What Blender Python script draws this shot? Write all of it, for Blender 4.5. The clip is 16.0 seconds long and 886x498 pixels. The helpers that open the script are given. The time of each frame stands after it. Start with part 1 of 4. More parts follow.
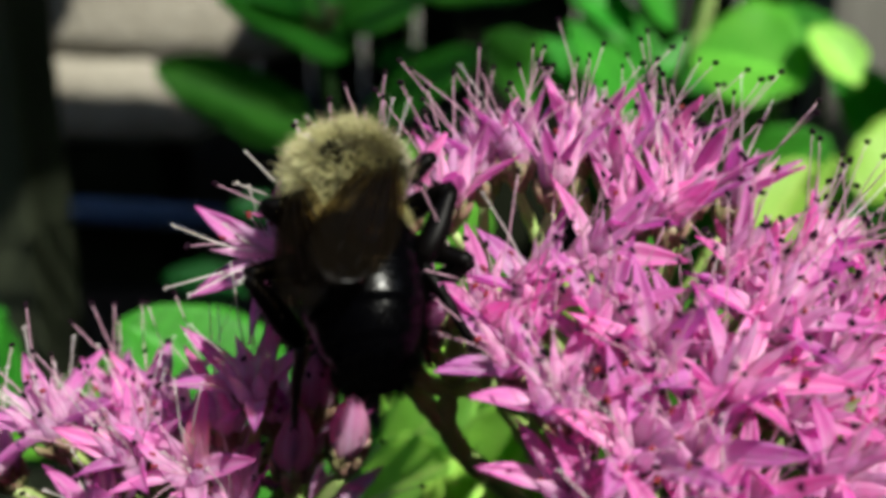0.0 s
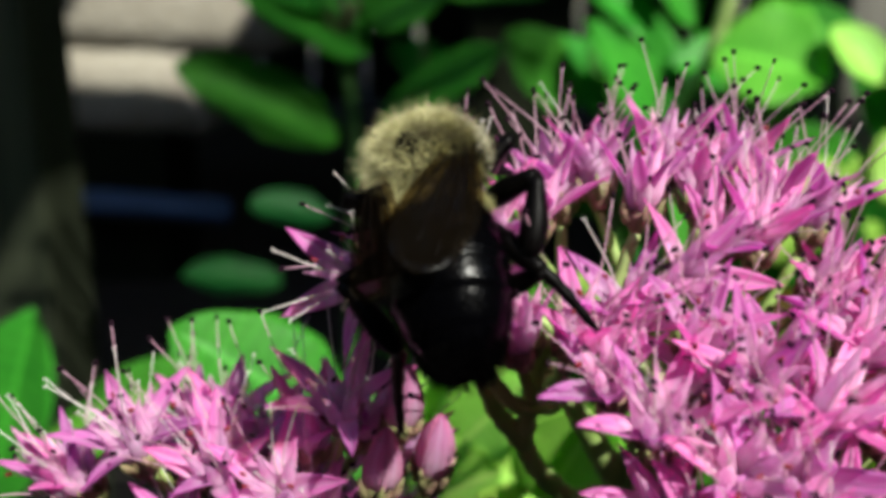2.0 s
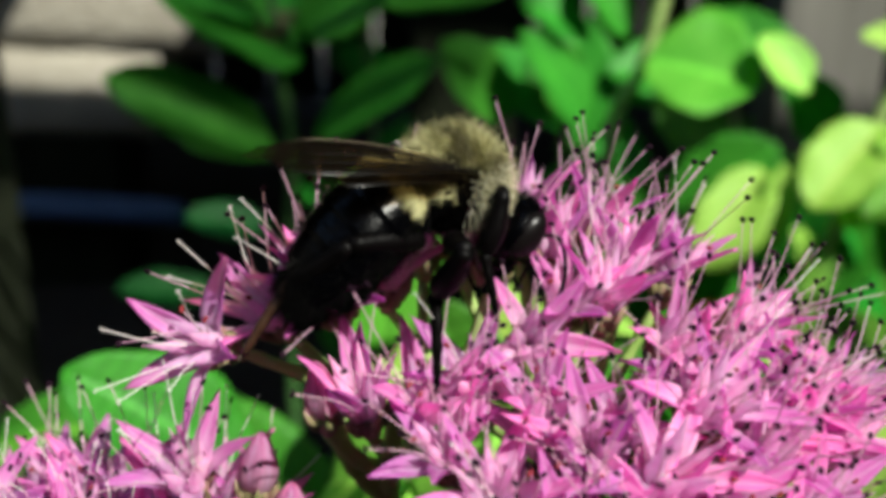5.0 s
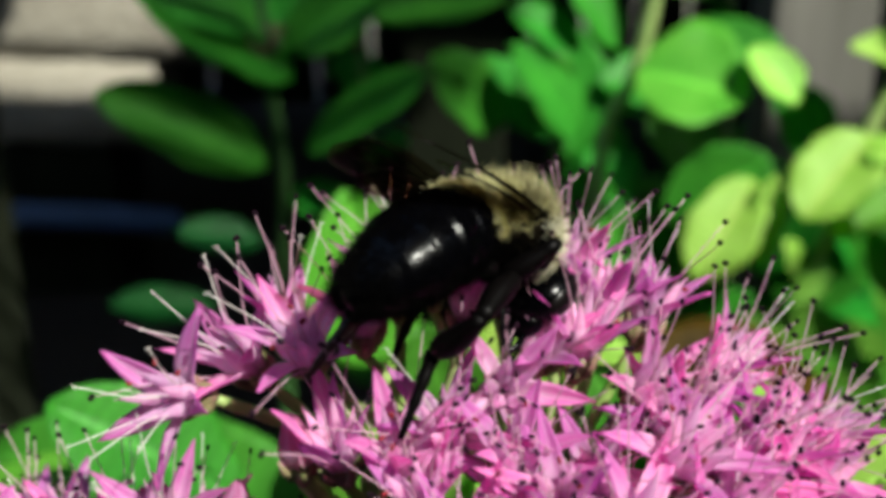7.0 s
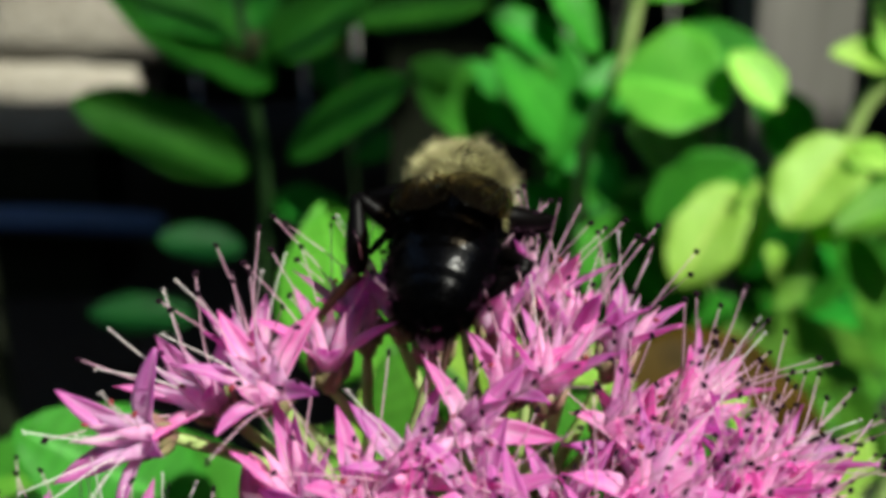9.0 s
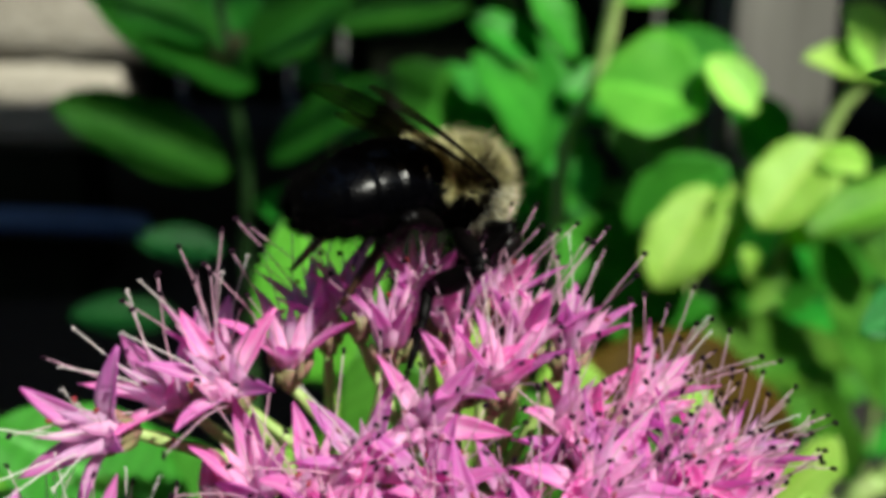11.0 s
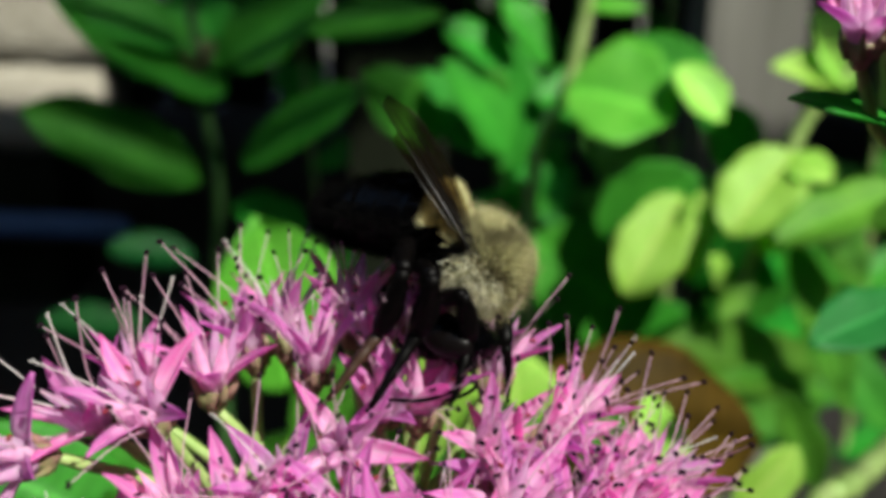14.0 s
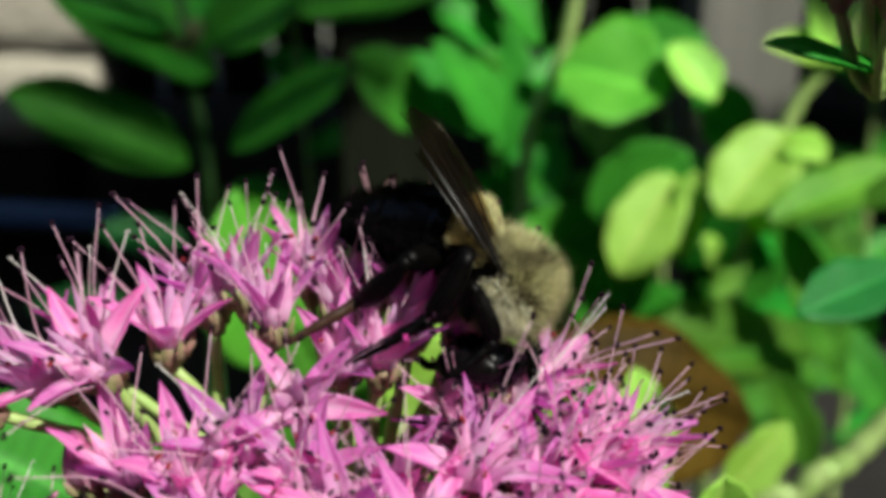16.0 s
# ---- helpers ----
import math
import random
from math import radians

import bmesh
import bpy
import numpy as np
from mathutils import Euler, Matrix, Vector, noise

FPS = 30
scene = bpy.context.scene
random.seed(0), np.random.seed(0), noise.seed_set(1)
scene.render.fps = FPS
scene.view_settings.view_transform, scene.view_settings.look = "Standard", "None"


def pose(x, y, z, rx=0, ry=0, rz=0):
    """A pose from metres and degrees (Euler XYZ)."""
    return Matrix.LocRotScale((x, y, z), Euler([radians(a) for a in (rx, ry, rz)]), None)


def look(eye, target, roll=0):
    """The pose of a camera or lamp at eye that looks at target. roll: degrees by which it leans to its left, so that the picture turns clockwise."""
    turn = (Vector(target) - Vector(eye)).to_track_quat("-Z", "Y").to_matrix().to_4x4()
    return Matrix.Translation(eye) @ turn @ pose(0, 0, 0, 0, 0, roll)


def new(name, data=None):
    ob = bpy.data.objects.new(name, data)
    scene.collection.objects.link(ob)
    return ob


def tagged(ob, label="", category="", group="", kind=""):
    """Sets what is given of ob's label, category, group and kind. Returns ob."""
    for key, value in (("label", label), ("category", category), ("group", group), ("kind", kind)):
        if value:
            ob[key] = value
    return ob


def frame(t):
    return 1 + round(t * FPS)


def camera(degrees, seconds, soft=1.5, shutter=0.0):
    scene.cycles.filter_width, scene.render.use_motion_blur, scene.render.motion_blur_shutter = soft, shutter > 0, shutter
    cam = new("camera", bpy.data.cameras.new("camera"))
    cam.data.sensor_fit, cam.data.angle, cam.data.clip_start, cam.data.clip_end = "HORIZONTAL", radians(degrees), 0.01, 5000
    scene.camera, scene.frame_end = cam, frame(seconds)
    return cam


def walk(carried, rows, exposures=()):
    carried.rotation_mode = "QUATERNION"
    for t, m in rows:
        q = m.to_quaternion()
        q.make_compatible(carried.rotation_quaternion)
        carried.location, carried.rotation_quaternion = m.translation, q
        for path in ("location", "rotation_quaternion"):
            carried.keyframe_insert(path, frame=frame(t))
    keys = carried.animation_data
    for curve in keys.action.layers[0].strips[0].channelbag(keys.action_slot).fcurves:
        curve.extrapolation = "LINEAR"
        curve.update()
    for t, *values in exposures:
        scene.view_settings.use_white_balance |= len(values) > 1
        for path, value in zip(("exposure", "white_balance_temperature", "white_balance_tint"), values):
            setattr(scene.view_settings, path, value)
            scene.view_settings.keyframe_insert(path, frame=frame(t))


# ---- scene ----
cam = camera(52.4, 16.0, soft=4.4)
METRES, EYE, TILT, LEAN, TURN = 0.064, 0.45, -14.0, 0.0, 0.0
ROWS = [
    (0.0, 0.0, 0.0, 0.0, 0.0, 0.0, -0.0),
    (0.5, -0.0358, -0.0105, 0.0152, -0.2, -0.11, -0.03),
    (1.0, -0.0524, 0.0172, 0.0337, -0.17, -0.32, -0.07),
    (1.5, -0.0709, 0.0207, 0.0359, -0.06, -0.49, 0.09),
    (2.0, -0.1103, -0.0031, 0.0375, 0.03, -0.55, -0.15),
    (2.5, -0.1075, 0.0078, 0.0776, -0.75, -0.66, 0.25),
    (3.0, -0.1131, 0.051, 0.0746, -1.39, -1.0, 0.3),
    (3.5, -0.0804, 0.0548, 0.0773, -1.67, -1.24, 0.15),
    (4.0, -0.0711, 0.0301, 0.1003, -1.85, -1.33, 0.2),
    (4.5, 0.0033, 0.0052, 0.1103, -2.23, -1.03, 0.37),
    (7.0, 0.0634, -0.0005, 0.1784, -2.57, -0.6, 1.17),
    (7.5, 0.0407, 0.0122, 0.1779, -2.62, -0.56, 1.29),
    (8.0, 0.0596, 0.0093, 0.1762, -2.98, -0.61, 1.29),
    (8.5, 0.0629, 0.0197, 0.1786, -3.23, -0.89, 0.8),
    (9.0, 0.0917, 0.0235, 0.2183, -3.42, -0.61, 1.47),
    (11.5, 0.1295, -0.0226, 0.2195, -4.35, -0.44, 1.4),
    (12.0, 0.1167, -0.0133, 0.2258, -4.33, -0.19, 1.54),
    (12.5, 0.1276, -0.0152, 0.2065, -4.52, -0.33, 1.4),
    (13.0, 0.1919, -0.0144, 0.2027, -4.97, -0.54, 1.48),
    (13.5, 0.2479, -0.0086, 0.2348, -5.24, -0.5, 1.52),
    (14.0, 0.2109, -0.0275, 0.2427, -5.18, -0.39, 1.42),
    (14.5, 0.2069, -0.0388, 0.2212, -5.25, -0.3, 1.43),
    (15.0, 0.2017, -0.0358, 0.1977, -5.27, -0.28, 1.47),
    (15.5, 0.2017, -0.0042, 0.1828, -5.15, -0.6, 1.56),
    (16.0, 0.2591, 0.0113, 0.1908, -5.23, -1.01, 1.64),
]
walk(cam, [(t, pose(0, 0, EYE, TILT, LEAN, TURN) @ pose(METRES * x, METRES * y, METRES * z, 90 + pitch, roll, yaw)) for t, x, y, z, yaw, pitch, roll in ROWS],
     exposures=[(0.0, 0.78, 6550, 4), (1.5, 0.92, 6550, 4), (4.5, 0.94, 6550, 3), (7.0, 0.84, 6550, 2), (13.0, 0.80, 6550, 2), (16.0, 0.74, 6550, 2)])
cam.data.dof.use_dof, cam.data.dof.focus_distance, cam.data.dof.aperture_fstop = True, 0.069, 23.0

# ---- world, sun, exposure ----
SUN = Vector((0.46, -0.56, 0.69)).normalized()  # towards the sun
world = bpy.data.worlds.new("sky")
scene.world = world
world.use_nodes = True
nt = world.node_tree
sky = nt.nodes.new("ShaderNodeTexSky")
sky.sky_type, sky.sun_disc = "NISHITA", False
sky.sun_elevation, sky.sun_rotation = math.asin(SUN.z), math.atan2(SUN.x, SUN.y)
nt.nodes["Background"].inputs["Strength"].default_value = 0.15
nt.links.new(sky.outputs[0], nt.nodes["Background"].inputs["Color"])
lamp = bpy.data.lights.new("sun", "SUN")
lamp.energy, lamp.angle, lamp.color = 4.2, radians(0.5), (1.0, 0.96, 0.9)
new("sun", lamp).matrix_world = look(SUN * 5, (0, 0, 0))


# ---- materials ----
def material(name, base=(0.5, 0.5, 0.5), rough=0.5, **kw):
    m = bpy.data.materials.new(name)
    m.use_nodes = True
    p = m.node_tree.nodes["Principled BSDF"]
    p.inputs["Base Color"].default_value = (*base, 1)
    p.inputs["Roughness"].default_value = rough
    for k, v in kw.items():
        p.inputs[k.replace("_", " ")].default_value = v
    return m


def node(m, kind, **inputs):
    n = m.node_tree.nodes.new(kind)
    for k, v in inputs.items():
        n.inputs[k.replace("_", " ")].default_value = v
    return n


def wire(m, a, b):
    m.node_tree.links.new(a, b)


def ramp(m, fac, stops):
    r = node(m, "ShaderNodeValToRGB")
    el = r.color_ramp.elements
    while len(el) < len(stops):
        el.new(0.5)
    for e, (at, col) in zip(el, stops):
        e.position, e.color = at, (*col, 1)
    wire(m, fac, r.inputs["Fac"])
    return r.outputs["Color"]


def noise_tex(m, coords, scale, detail=3.0, stretch=None):
    n = node(m, "ShaderNodeTexNoise", Scale=scale, Detail=detail)
    if stretch:
        mp = node(m, "ShaderNodeMapping", Scale=stretch)
        wire(m, coords, mp.inputs["Vector"])
        coords = mp.outputs["Vector"]
    wire(m, coords, n.inputs["Vector"])
    return n.outputs["Fac"]


def mix_col(m, fac, a, b, mode="MIX"):
    n = node(m, "ShaderNodeMix")
    n.data_type, n.blend_type = "RGBA", mode
    for value, slot in ((fac, 0), (a, 6), (b, 7)):
        if isinstance(value, (int, float)):
            n.inputs[slot].default_value = value
        elif isinstance(value, tuple):
            n.inputs[slot].default_value = (*value, 1)
        else:
            wire(m, value, n.inputs[slot])
    return n.outputs[2]


def bump(m, height, strength, distance):
    b = node(m, "ShaderNodeBump", Strength=strength, Distance=distance)
    wire(m, height, b.inputs["Height"])
    wire(m, b.outputs["Normal"], m.node_tree.nodes["Principled BSDF"].inputs["Normal"])


def colour(m, out):
    wire(m, out, m.node_tree.nodes["Principled BSDF"].inputs["Base Color"])


def see_through(m, col, share):
    """Mixes light that passes through a thin blade into the material."""
    tr = node(m, "ShaderNodeBsdfTranslucent")
    if isinstance(col, tuple):
        tr.inputs["Color"].default_value = (*col, 1)
    else:
        wire(m, col, tr.inputs["Color"])
    mx = node(m, "ShaderNodeMixShader", Fac=share)
    p, out = m.node_tree.nodes["Principled BSDF"], m.node_tree.nodes["Material Output"]
    wire(m, p.outputs[0], mx.inputs[1])
    wire(m, tr.outputs[0], mx.inputs[2])
    wire(m, mx.outputs[0], out.inputs["Surface"])


def uv_split(m):
    uv = node(m, "ShaderNodeUVMap")
    sep = node(m, "ShaderNodeSeparateXYZ")
    wire(m, uv.outputs[0], sep.inputs[0])
    return uv.outputs[0], sep.outputs["X"], sep.outputs["Y"]


def hue_shift(m, col, spread, value_spread):
    """A slightly different hue and value for each object."""
    info = node(m, "ShaderNodeObjectInfo")
    hs = node(m, "ShaderNodeHueSaturation")
    for slot, mid, d in (("Hue", 0.5, spread), ("Value", 1.0, value_spread)):
        mr = node(m, "ShaderNodeMapRange")
        mr.inputs["To Min"].default_value, mr.inputs["To Max"].default_value = mid - d, mid + d
        wire(m, info.outputs["Random"], mr.inputs["Value"])
        wire(m, mr.outputs[0], hs.inputs[slot])
    wire(m, col, hs.inputs["Color"])
    return hs.outputs["Color"]


def petal_material(name, stops):
    m = material(name, rough=0.45, Specular_IOR_Level=0.35)
    uv, along, across = uv_split(m)
    col = ramp(m, along, stops)
    streak = noise_tex(m, uv, 3.0, 3.0, (1.2, 9.0, 1.0))
    fold = node(m, "ShaderNodeMath")
    fold.operation = "PINGPONG"
    fold.inputs[1].default_value = 0.5
    wire(m, across, fold.inputs[0])
    pale = ramp(m, fold.outputs[0], [(0.0, (0, 0, 0)), (0.34, (0.05, 0.05, 0.05)), (0.5, (0.65, 0.65, 0.65))])
    col = mix_col(m, pale, col, (0.96, 0.72, 0.92))
    col = mix_col(m, ramp(m, streak, [(0.35, (0, 0, 0)), (0.65, (1, 1, 1))]), mix_col(m, 0.38, col, (0.9, 0.55, 0.86), "SCREEN"), mix_col(m, 0.35, col, (0.9, 0.3, 0.75), "MULTIPLY"))
    col = hue_shift(m, col, 0.02, 0.16)
    colour(m, col)
    bump(m, streak, 0.25, 0.0002)
    see_through(m, col, 0.66)
    return m


PETAL = petal_material("petal_pink", [(0.0, (0.97, 0.92, 0.93)), (0.28, (0.95, 0.72, 0.88)), (0.55, (0.88, 0.32, 0.74)), (1.0, (0.82, 0.14, 0.63))])
BUD = petal_material("bud_pink", [(0.0, (0.66, 0.6, 0.48)), (0.3, (0.80, 0.52, 0.62)), (0.8, (0.80, 0.36, 0.58)), (1.0, (0.7, 0.2, 0.42))])
CARPEL = petal_material("carpel_pink", [(0.0, (0.93, 0.86, 0.86)), (0.45, (0.94, 0.70, 0.84)), (0.8, (0.88, 0.34, 0.66)), (1.0, (0.6, 0.08, 0.26))])


def stalk_material(name, a, b, scale):
    m = material(name, rough=0.5)
    co = node(m, "ShaderNodeTexCoord")
    n = noise_tex(m, co.outputs["Object"], scale, 4.0)
    col = ramp(m, n, [(0.3, a), (0.7, b)])
    colour(m, col)
    bump(m, n, 0.3, 0.0003)
    see_through(m, col, 0.2)
    return m


FILAMENT = stalk_material("filament_pale_pink", (0.64, 0.34, 0.48), (0.74, 0.50, 0.60), 500)
FILAMENT_WHITE = stalk_material("filament_white", (0.82, 0.74, 0.72), (0.85, 0.8, 0.78), 500)
ANTHER = material("anther_dark_purple", (0.012, 0.003, 0.009), 0.7, Specular_IOR_Level=0.1)
ANTHER_RED = material("anther_dark_red", (0.22, 0.012, 0.02), 0.5)
STALK = stalk_material("stalk_green", (0.28, 0.45, 0.10), (0.45, 0.56, 0.22), 200)
# darker copy of the stalk green, for a stem standing in shade
STALK_SHADE = stalk_material("stalk_shade_green", (0.03, 0.09, 0.02), (0.06, 0.15, 0.04), 200)
CALYX = stalk_material("calyx_green_pink", (0.16, 0.22, 0.06), (0.42, 0.20, 0.20), 350)


def leaf_material(name, dark, light, through_col, share=0.42, brown=None):
    m = material(name, rough=0.45, Specular_IOR_Level=0.18)
    uv, along, across = uv_split(m)
    co = node(m, "ShaderNodeTexCoord").outputs["Object"]
    patch = noise_tex(m, co, 60, 3.0)
    fine = noise_tex(m, co, 900, 2.0)
    col = ramp(m, patch, [(0.3, dark), (0.7, light)])
    col = mix_col(m, 0.25, col, ramp(m, fine, [(0.35, dark), (0.65, light)]))
    rib = node(m, "ShaderNodeMath")
    rib.operation = "PINGPONG"
    rib.inputs[1].default_value = 0.5
    wire(m, across, rib.inputs[0])
    pale = ramp(m, rib.outputs[0], [(0.0, (0, 0, 0)), (0.46, (0, 0, 0)), (0.495, (0.6, 0.6, 0.6)), (0.5, (0.6, 0.6, 0.6))])
    col = mix_col(m, pale, col, tuple(min(1, c * 1.9) for c in light))
    veins = node(m, "ShaderNodeTexWave", Scale=4.0, Distortion=3.0)
    wire(m, uv, veins.inputs["Vector"])
    col = mix_col(m, 0.1, col, veins.outputs["Color"], "OVERLAY")
    col = hue_shift(m, col, 0.012, 0.15)
    colour(m, col)
    bump(m, fine, 0.15, 0.0004)
    see_through(m, mix_col(m, 0.5, col, through_col), share)
    return m


LEAF = leaf_material("leaf_green", (0.028, 0.225, 0.02), (0.07, 0.40, 0.038), (0.17, 0.60, 0.045), 0.46)
# darker copy of the leaf green, with shade put into its colour
LEAF_SHADE = leaf_material("leaf_shade_green", (0.012, 0.115, 0.018), (0.026, 0.20, 0.03), (0.055, 0.30, 0.04), 0.35)
LEAF_YELLOW = leaf_material("leaf_yellow_green", (0.085, 0.32, 0.024), (0.18, 0.47, 0.055), (0.34, 0.68, 0.07), 0.45)
LEAF_MID = leaf_material("leaf_mid_green", (0.034, 0.18, 0.016), (0.075, 0.29, 0.03), (0.17, 0.48, 0.035), 0.45)
# bright copy of the yellow-green leaf, with sunlight put into its colour
LEAF_SUNLIT = leaf_material("leaf_sunlit_yellow_green", (0.28, 0.56, 0.06), (0.47, 0.80, 0.17), (0.63, 0.90, 0.15), 0.45)
LEAF_DRY = leaf_material("leaf_dry_brown", (0.065, 0.037, 0.006), (0.14, 0.08, 0.013), (0.2, 0.11, 0.02), 0.25)

LEAF_DRY.node_tree.nodes["Principled BSDF"].inputs["Specular IOR Level"].default_value = 0.06


def wood_material(name, a, b):
    m = material(name, rough=0.9, Specular_IOR_Level=0.1)
    co = node(m, "ShaderNodeTexCoord").outputs["Object"]
    grain = noise_tex(m, co, 60, 5.0, (1.0, 1.0, 0.06))
    blot = noise_tex(m, co, 9, 3.0)
    col = mix_col(m, blot, ramp(m, grain, [(0.3, a), (0.7, b)]), ramp(m, grain, [(0.35, tuple(c * 0.7 for c in a)), (0.75, a)]))
    colour(m, col)
    bump(m, grain, 0.5, 0.002)
    return m


WOOD_GREY = wood_material("weathered_grey_wood", (0.12, 0.115, 0.10), (0.27, 0.26, 0.23))
WOOD_OLIVE = wood_material("olive_brown_wood", (0.045, 0.056, 0.032), (0.11, 0.125, 0.08))
# green-brown wood with the background's deep shade put into its colour
WOOD_SHADE = wood_material("shaded_green_brown_wood", (0.005, 0.007, 0.003), (0.013, 0.016, 0.008))


def ground_material(name, stops, scale):
    m = material(name, rough=0.95)
    co = node(m, "ShaderNodeTexCoord").outputs["Object"]
    big = noise_tex(m, co, scale, 4.0)
    small = noise_tex(m, co, scale * 9, 5.0)
    col = mix_col(m, 0.5, ramp(m, big, stops), ramp(m, small, stops))
    colour(m, col)
    bump(m, small, 0.8, 0.01)
    return m


# brown soil, darkened in colour to deepen the shade over the bed
SOIL_SHADE = ground_material("soil", [(0.3, (0.004, 0.003, 0.002)), (0.7, (0.014, 0.011, 0.008))], 5)
STONE = ground_material("pale_stone", [(0.3, (0.19, 0.17, 0.13)), (0.7, (0.38, 0.35, 0.285))], 7)
BLUE = ground_material("dull_blue_plastic", [(0.3, (0.05, 0.10, 0.22)), (0.7, (0.09, 0.16, 0.32))], 20)

SHELL = material("black_chitin", (0.0005, 0.0005, 0.0008), 0.22, Specular_IOR_Level=0.11)
co = node(SHELL, "ShaderNodeTexCoord").outputs["Object"]
pits = noise_tex(SHELL, co, 2600, 2.0)
bump(SHELL, pits, 0.35, 0.00012)
EYE_BLACK = material("eye_black", (0.004, 0.003, 0.003), 0.3, Specular_IOR_Level=0.15)
HAIR_YELLOW = material("hair_yellow", (0.4, 0.34, 0.16), 0.6)
info = node(HAIR_YELLOW, "ShaderNodeNewGeometry")
clump = noise_tex(HAIR_YELLOW, node(HAIR_YELLOW, "ShaderNodeTexCoord").outputs["Object"], 420, 3.0)
tone = ramp(HAIR_YELLOW, info.outputs["Random Per Island"], [(0.0, (0.17, 0.15, 0.06)), (0.5, (0.47, 0.44, 0.19)), (1.0, (0.78, 0.76, 0.44))])
colour(HAIR_YELLOW, mix_col(HAIR_YELLOW, ramp(HAIR_YELLOW, clump, [(0.44, (0, 0, 0)), (0.6, (0.9, 0.9, 0.9))]), tone, (0.13, 0.112, 0.05)))
# cream flank hair, made paler to carry the sun on that side
HAIR_LIT_CREAM = material("hair_lit_cream", (0.80, 0.77, 0.58), 0.6)
info = node(HAIR_LIT_CREAM, "ShaderNodeNewGeometry")
colour(HAIR_LIT_CREAM, ramp(HAIR_LIT_CREAM, info.outputs["Random Per Island"], [(0.0, (0.34, 0.31, 0.18)), (0.5, (0.72, 0.69, 0.48)), (1.0, (0.86, 0.84, 0.68))]))
HAIR_SKIN = material("dark_skin", (0.012, 0.009, 0.005), 0.9, Specular_IOR_Level=0.05)
HAIR_BLACK = material("hair_black", (0.0009, 0.0008, 0.0008), 0.7, Specular_IOR_Level=0.02)
LEG = material("leg_black", (0.0016, 0.0012, 0.0012), 0.45, Specular_IOR_Level=0.08)
FOOT_ORANGE = material("foot_orange_brown", (0.034, 0.013, 0.005), 0.5)
WING = material("wing_smoky", (0.008, 0.006, 0.004), 0.28, Specular_IOR_Level=0.4)
tr = node(WING, "ShaderNodeBsdfTransparent", Color=(0.79, 0.72, 0.61, 1))
mx = node(WING, "ShaderNodeMixShader", Fac=0.2)
wire(WING, tr.outputs[0], mx.inputs[1])
wire(WING, WING.node_tree.nodes["Principled BSDF"].outputs[0], mx.inputs[2])
wire(WING, mx.outputs[0], WING.node_tree.nodes["Material Output"].inputs["Surface"])
VEIN = material("wing_vein", (0.003, 0.002, 0.0015), 0.4, Specular_IOR_Level=0.05)


# ---- mesh helpers ----
def mesh_from(name, verts, faces, mats, uvs=None, slots=None, smooth=True):
    me = bpy.data.meshes.new(name)
    me.from_pydata(verts, [], faces)
    for m in mats:
        me.materials.append(m)
    if uvs:
        layer = me.uv_layers.new(name="UVMap")
        for loop in me.loops:
            layer.data[loop.index].uv = uvs[loop.vertex_index]
    if slots:
        for poly, s in zip(me.polygons, slots):
            poly.material_index = s
    for poly in me.polygons:
        poly.use_smooth = smooth
    me.update()
    return me


def part(name, me, parent, m=None, label=""):
    ob = new(name, me)
    ob.parent = parent
    if m is not None:
        ob.matrix_basis = m
    return tagged(ob, label) if label else ob


def blade(name, length, width, rows, cols, profile, centre, cup, thick, mats, wave=None):
    """A closed thin blade along +x: profile(u) its half width, centre(u) its (x, z) line, cup its rise towards the edges."""
    verts, faces, uvs = [], [], []
    for side in (1, -1):
        for i in range(rows + 1):
            u = i / rows
            x, z = centre(u)
            half = profile(u) * width / 2
            for j in range(cols + 1):
                v = 2 * j / cols - 1
                e = wave(u, v) if wave else (0.0, 0.0)
                body = thick * (1 - 0.8 * v * v) * (0.25 + 0.75 * min(1.0, 4 * (1 - u)))
                verts.append((x * length + e[0], v * half, z * length + cup * half * abs(v) ** 1.4 + e[1] + side * body / 2))
                uvs.append((u, (v + 1) / 2))
    n, w = (rows + 1) * (cols + 1), cols + 1
    for i in range(rows):
        for j in range(cols):
            a = i * w + j
            faces.append((a, a + w, a + w + 1, a + 1))
            faces.append((n + a, n + a + 1, n + a + w + 1, n + a + w))
    rim = [i * w for i in range(rows + 1)] + [rows * w + j for j in range(1, w)] + [i * w + cols for i in range(rows - 1, -1, -1)] + list(range(cols - 1, 0, -1))
    for a, b in zip(rim, rim[1:] + rim[:1]):
        faces.append((a, n + a, n + b, b))
    return mesh_from(name, verts, faces, mats, uvs)


def tube(points, radii, sides=6, verts=None, faces=None, cap=True):
    """Adds a tapered tube through the points to verts and faces."""
    verts = [] if verts is None else verts
    faces = [] if faces is None else faces
    start = len(verts)
    pts = [Vector(p) for p in points]
    ref = Vector((0.3, 0.9, 0.2))
    for k, p in enumerate(pts):
        d = (pts[min(k + 1, len(pts) - 1)] - pts[max(k - 1, 0)]).normalized()
        a = d.cross(ref)
        if a.length < 0.05:
            a = d.cross(Vector((1, 0, 0)))
        a.normalize()
        b = d.cross(a)
        for s in range(sides):
            t = 2 * math.pi * s / sides
            verts.append(tuple(p + radii[k] * (a * math.cos(t) + b * math.sin(t))))
    for k in range(len(pts) - 1):
        for s in range(sides):
            i, j = start + k * sides + s, start + k * sides + (s + 1) % sides
            faces.append((i, j, j + sides, i + sides))
    if cap:
        faces.append(tuple(start + s for s in range(sides))[::-1])
        faces.append(tuple(start + (len(pts) - 1) * sides + s for s in range(sides)))
    return verts, faces


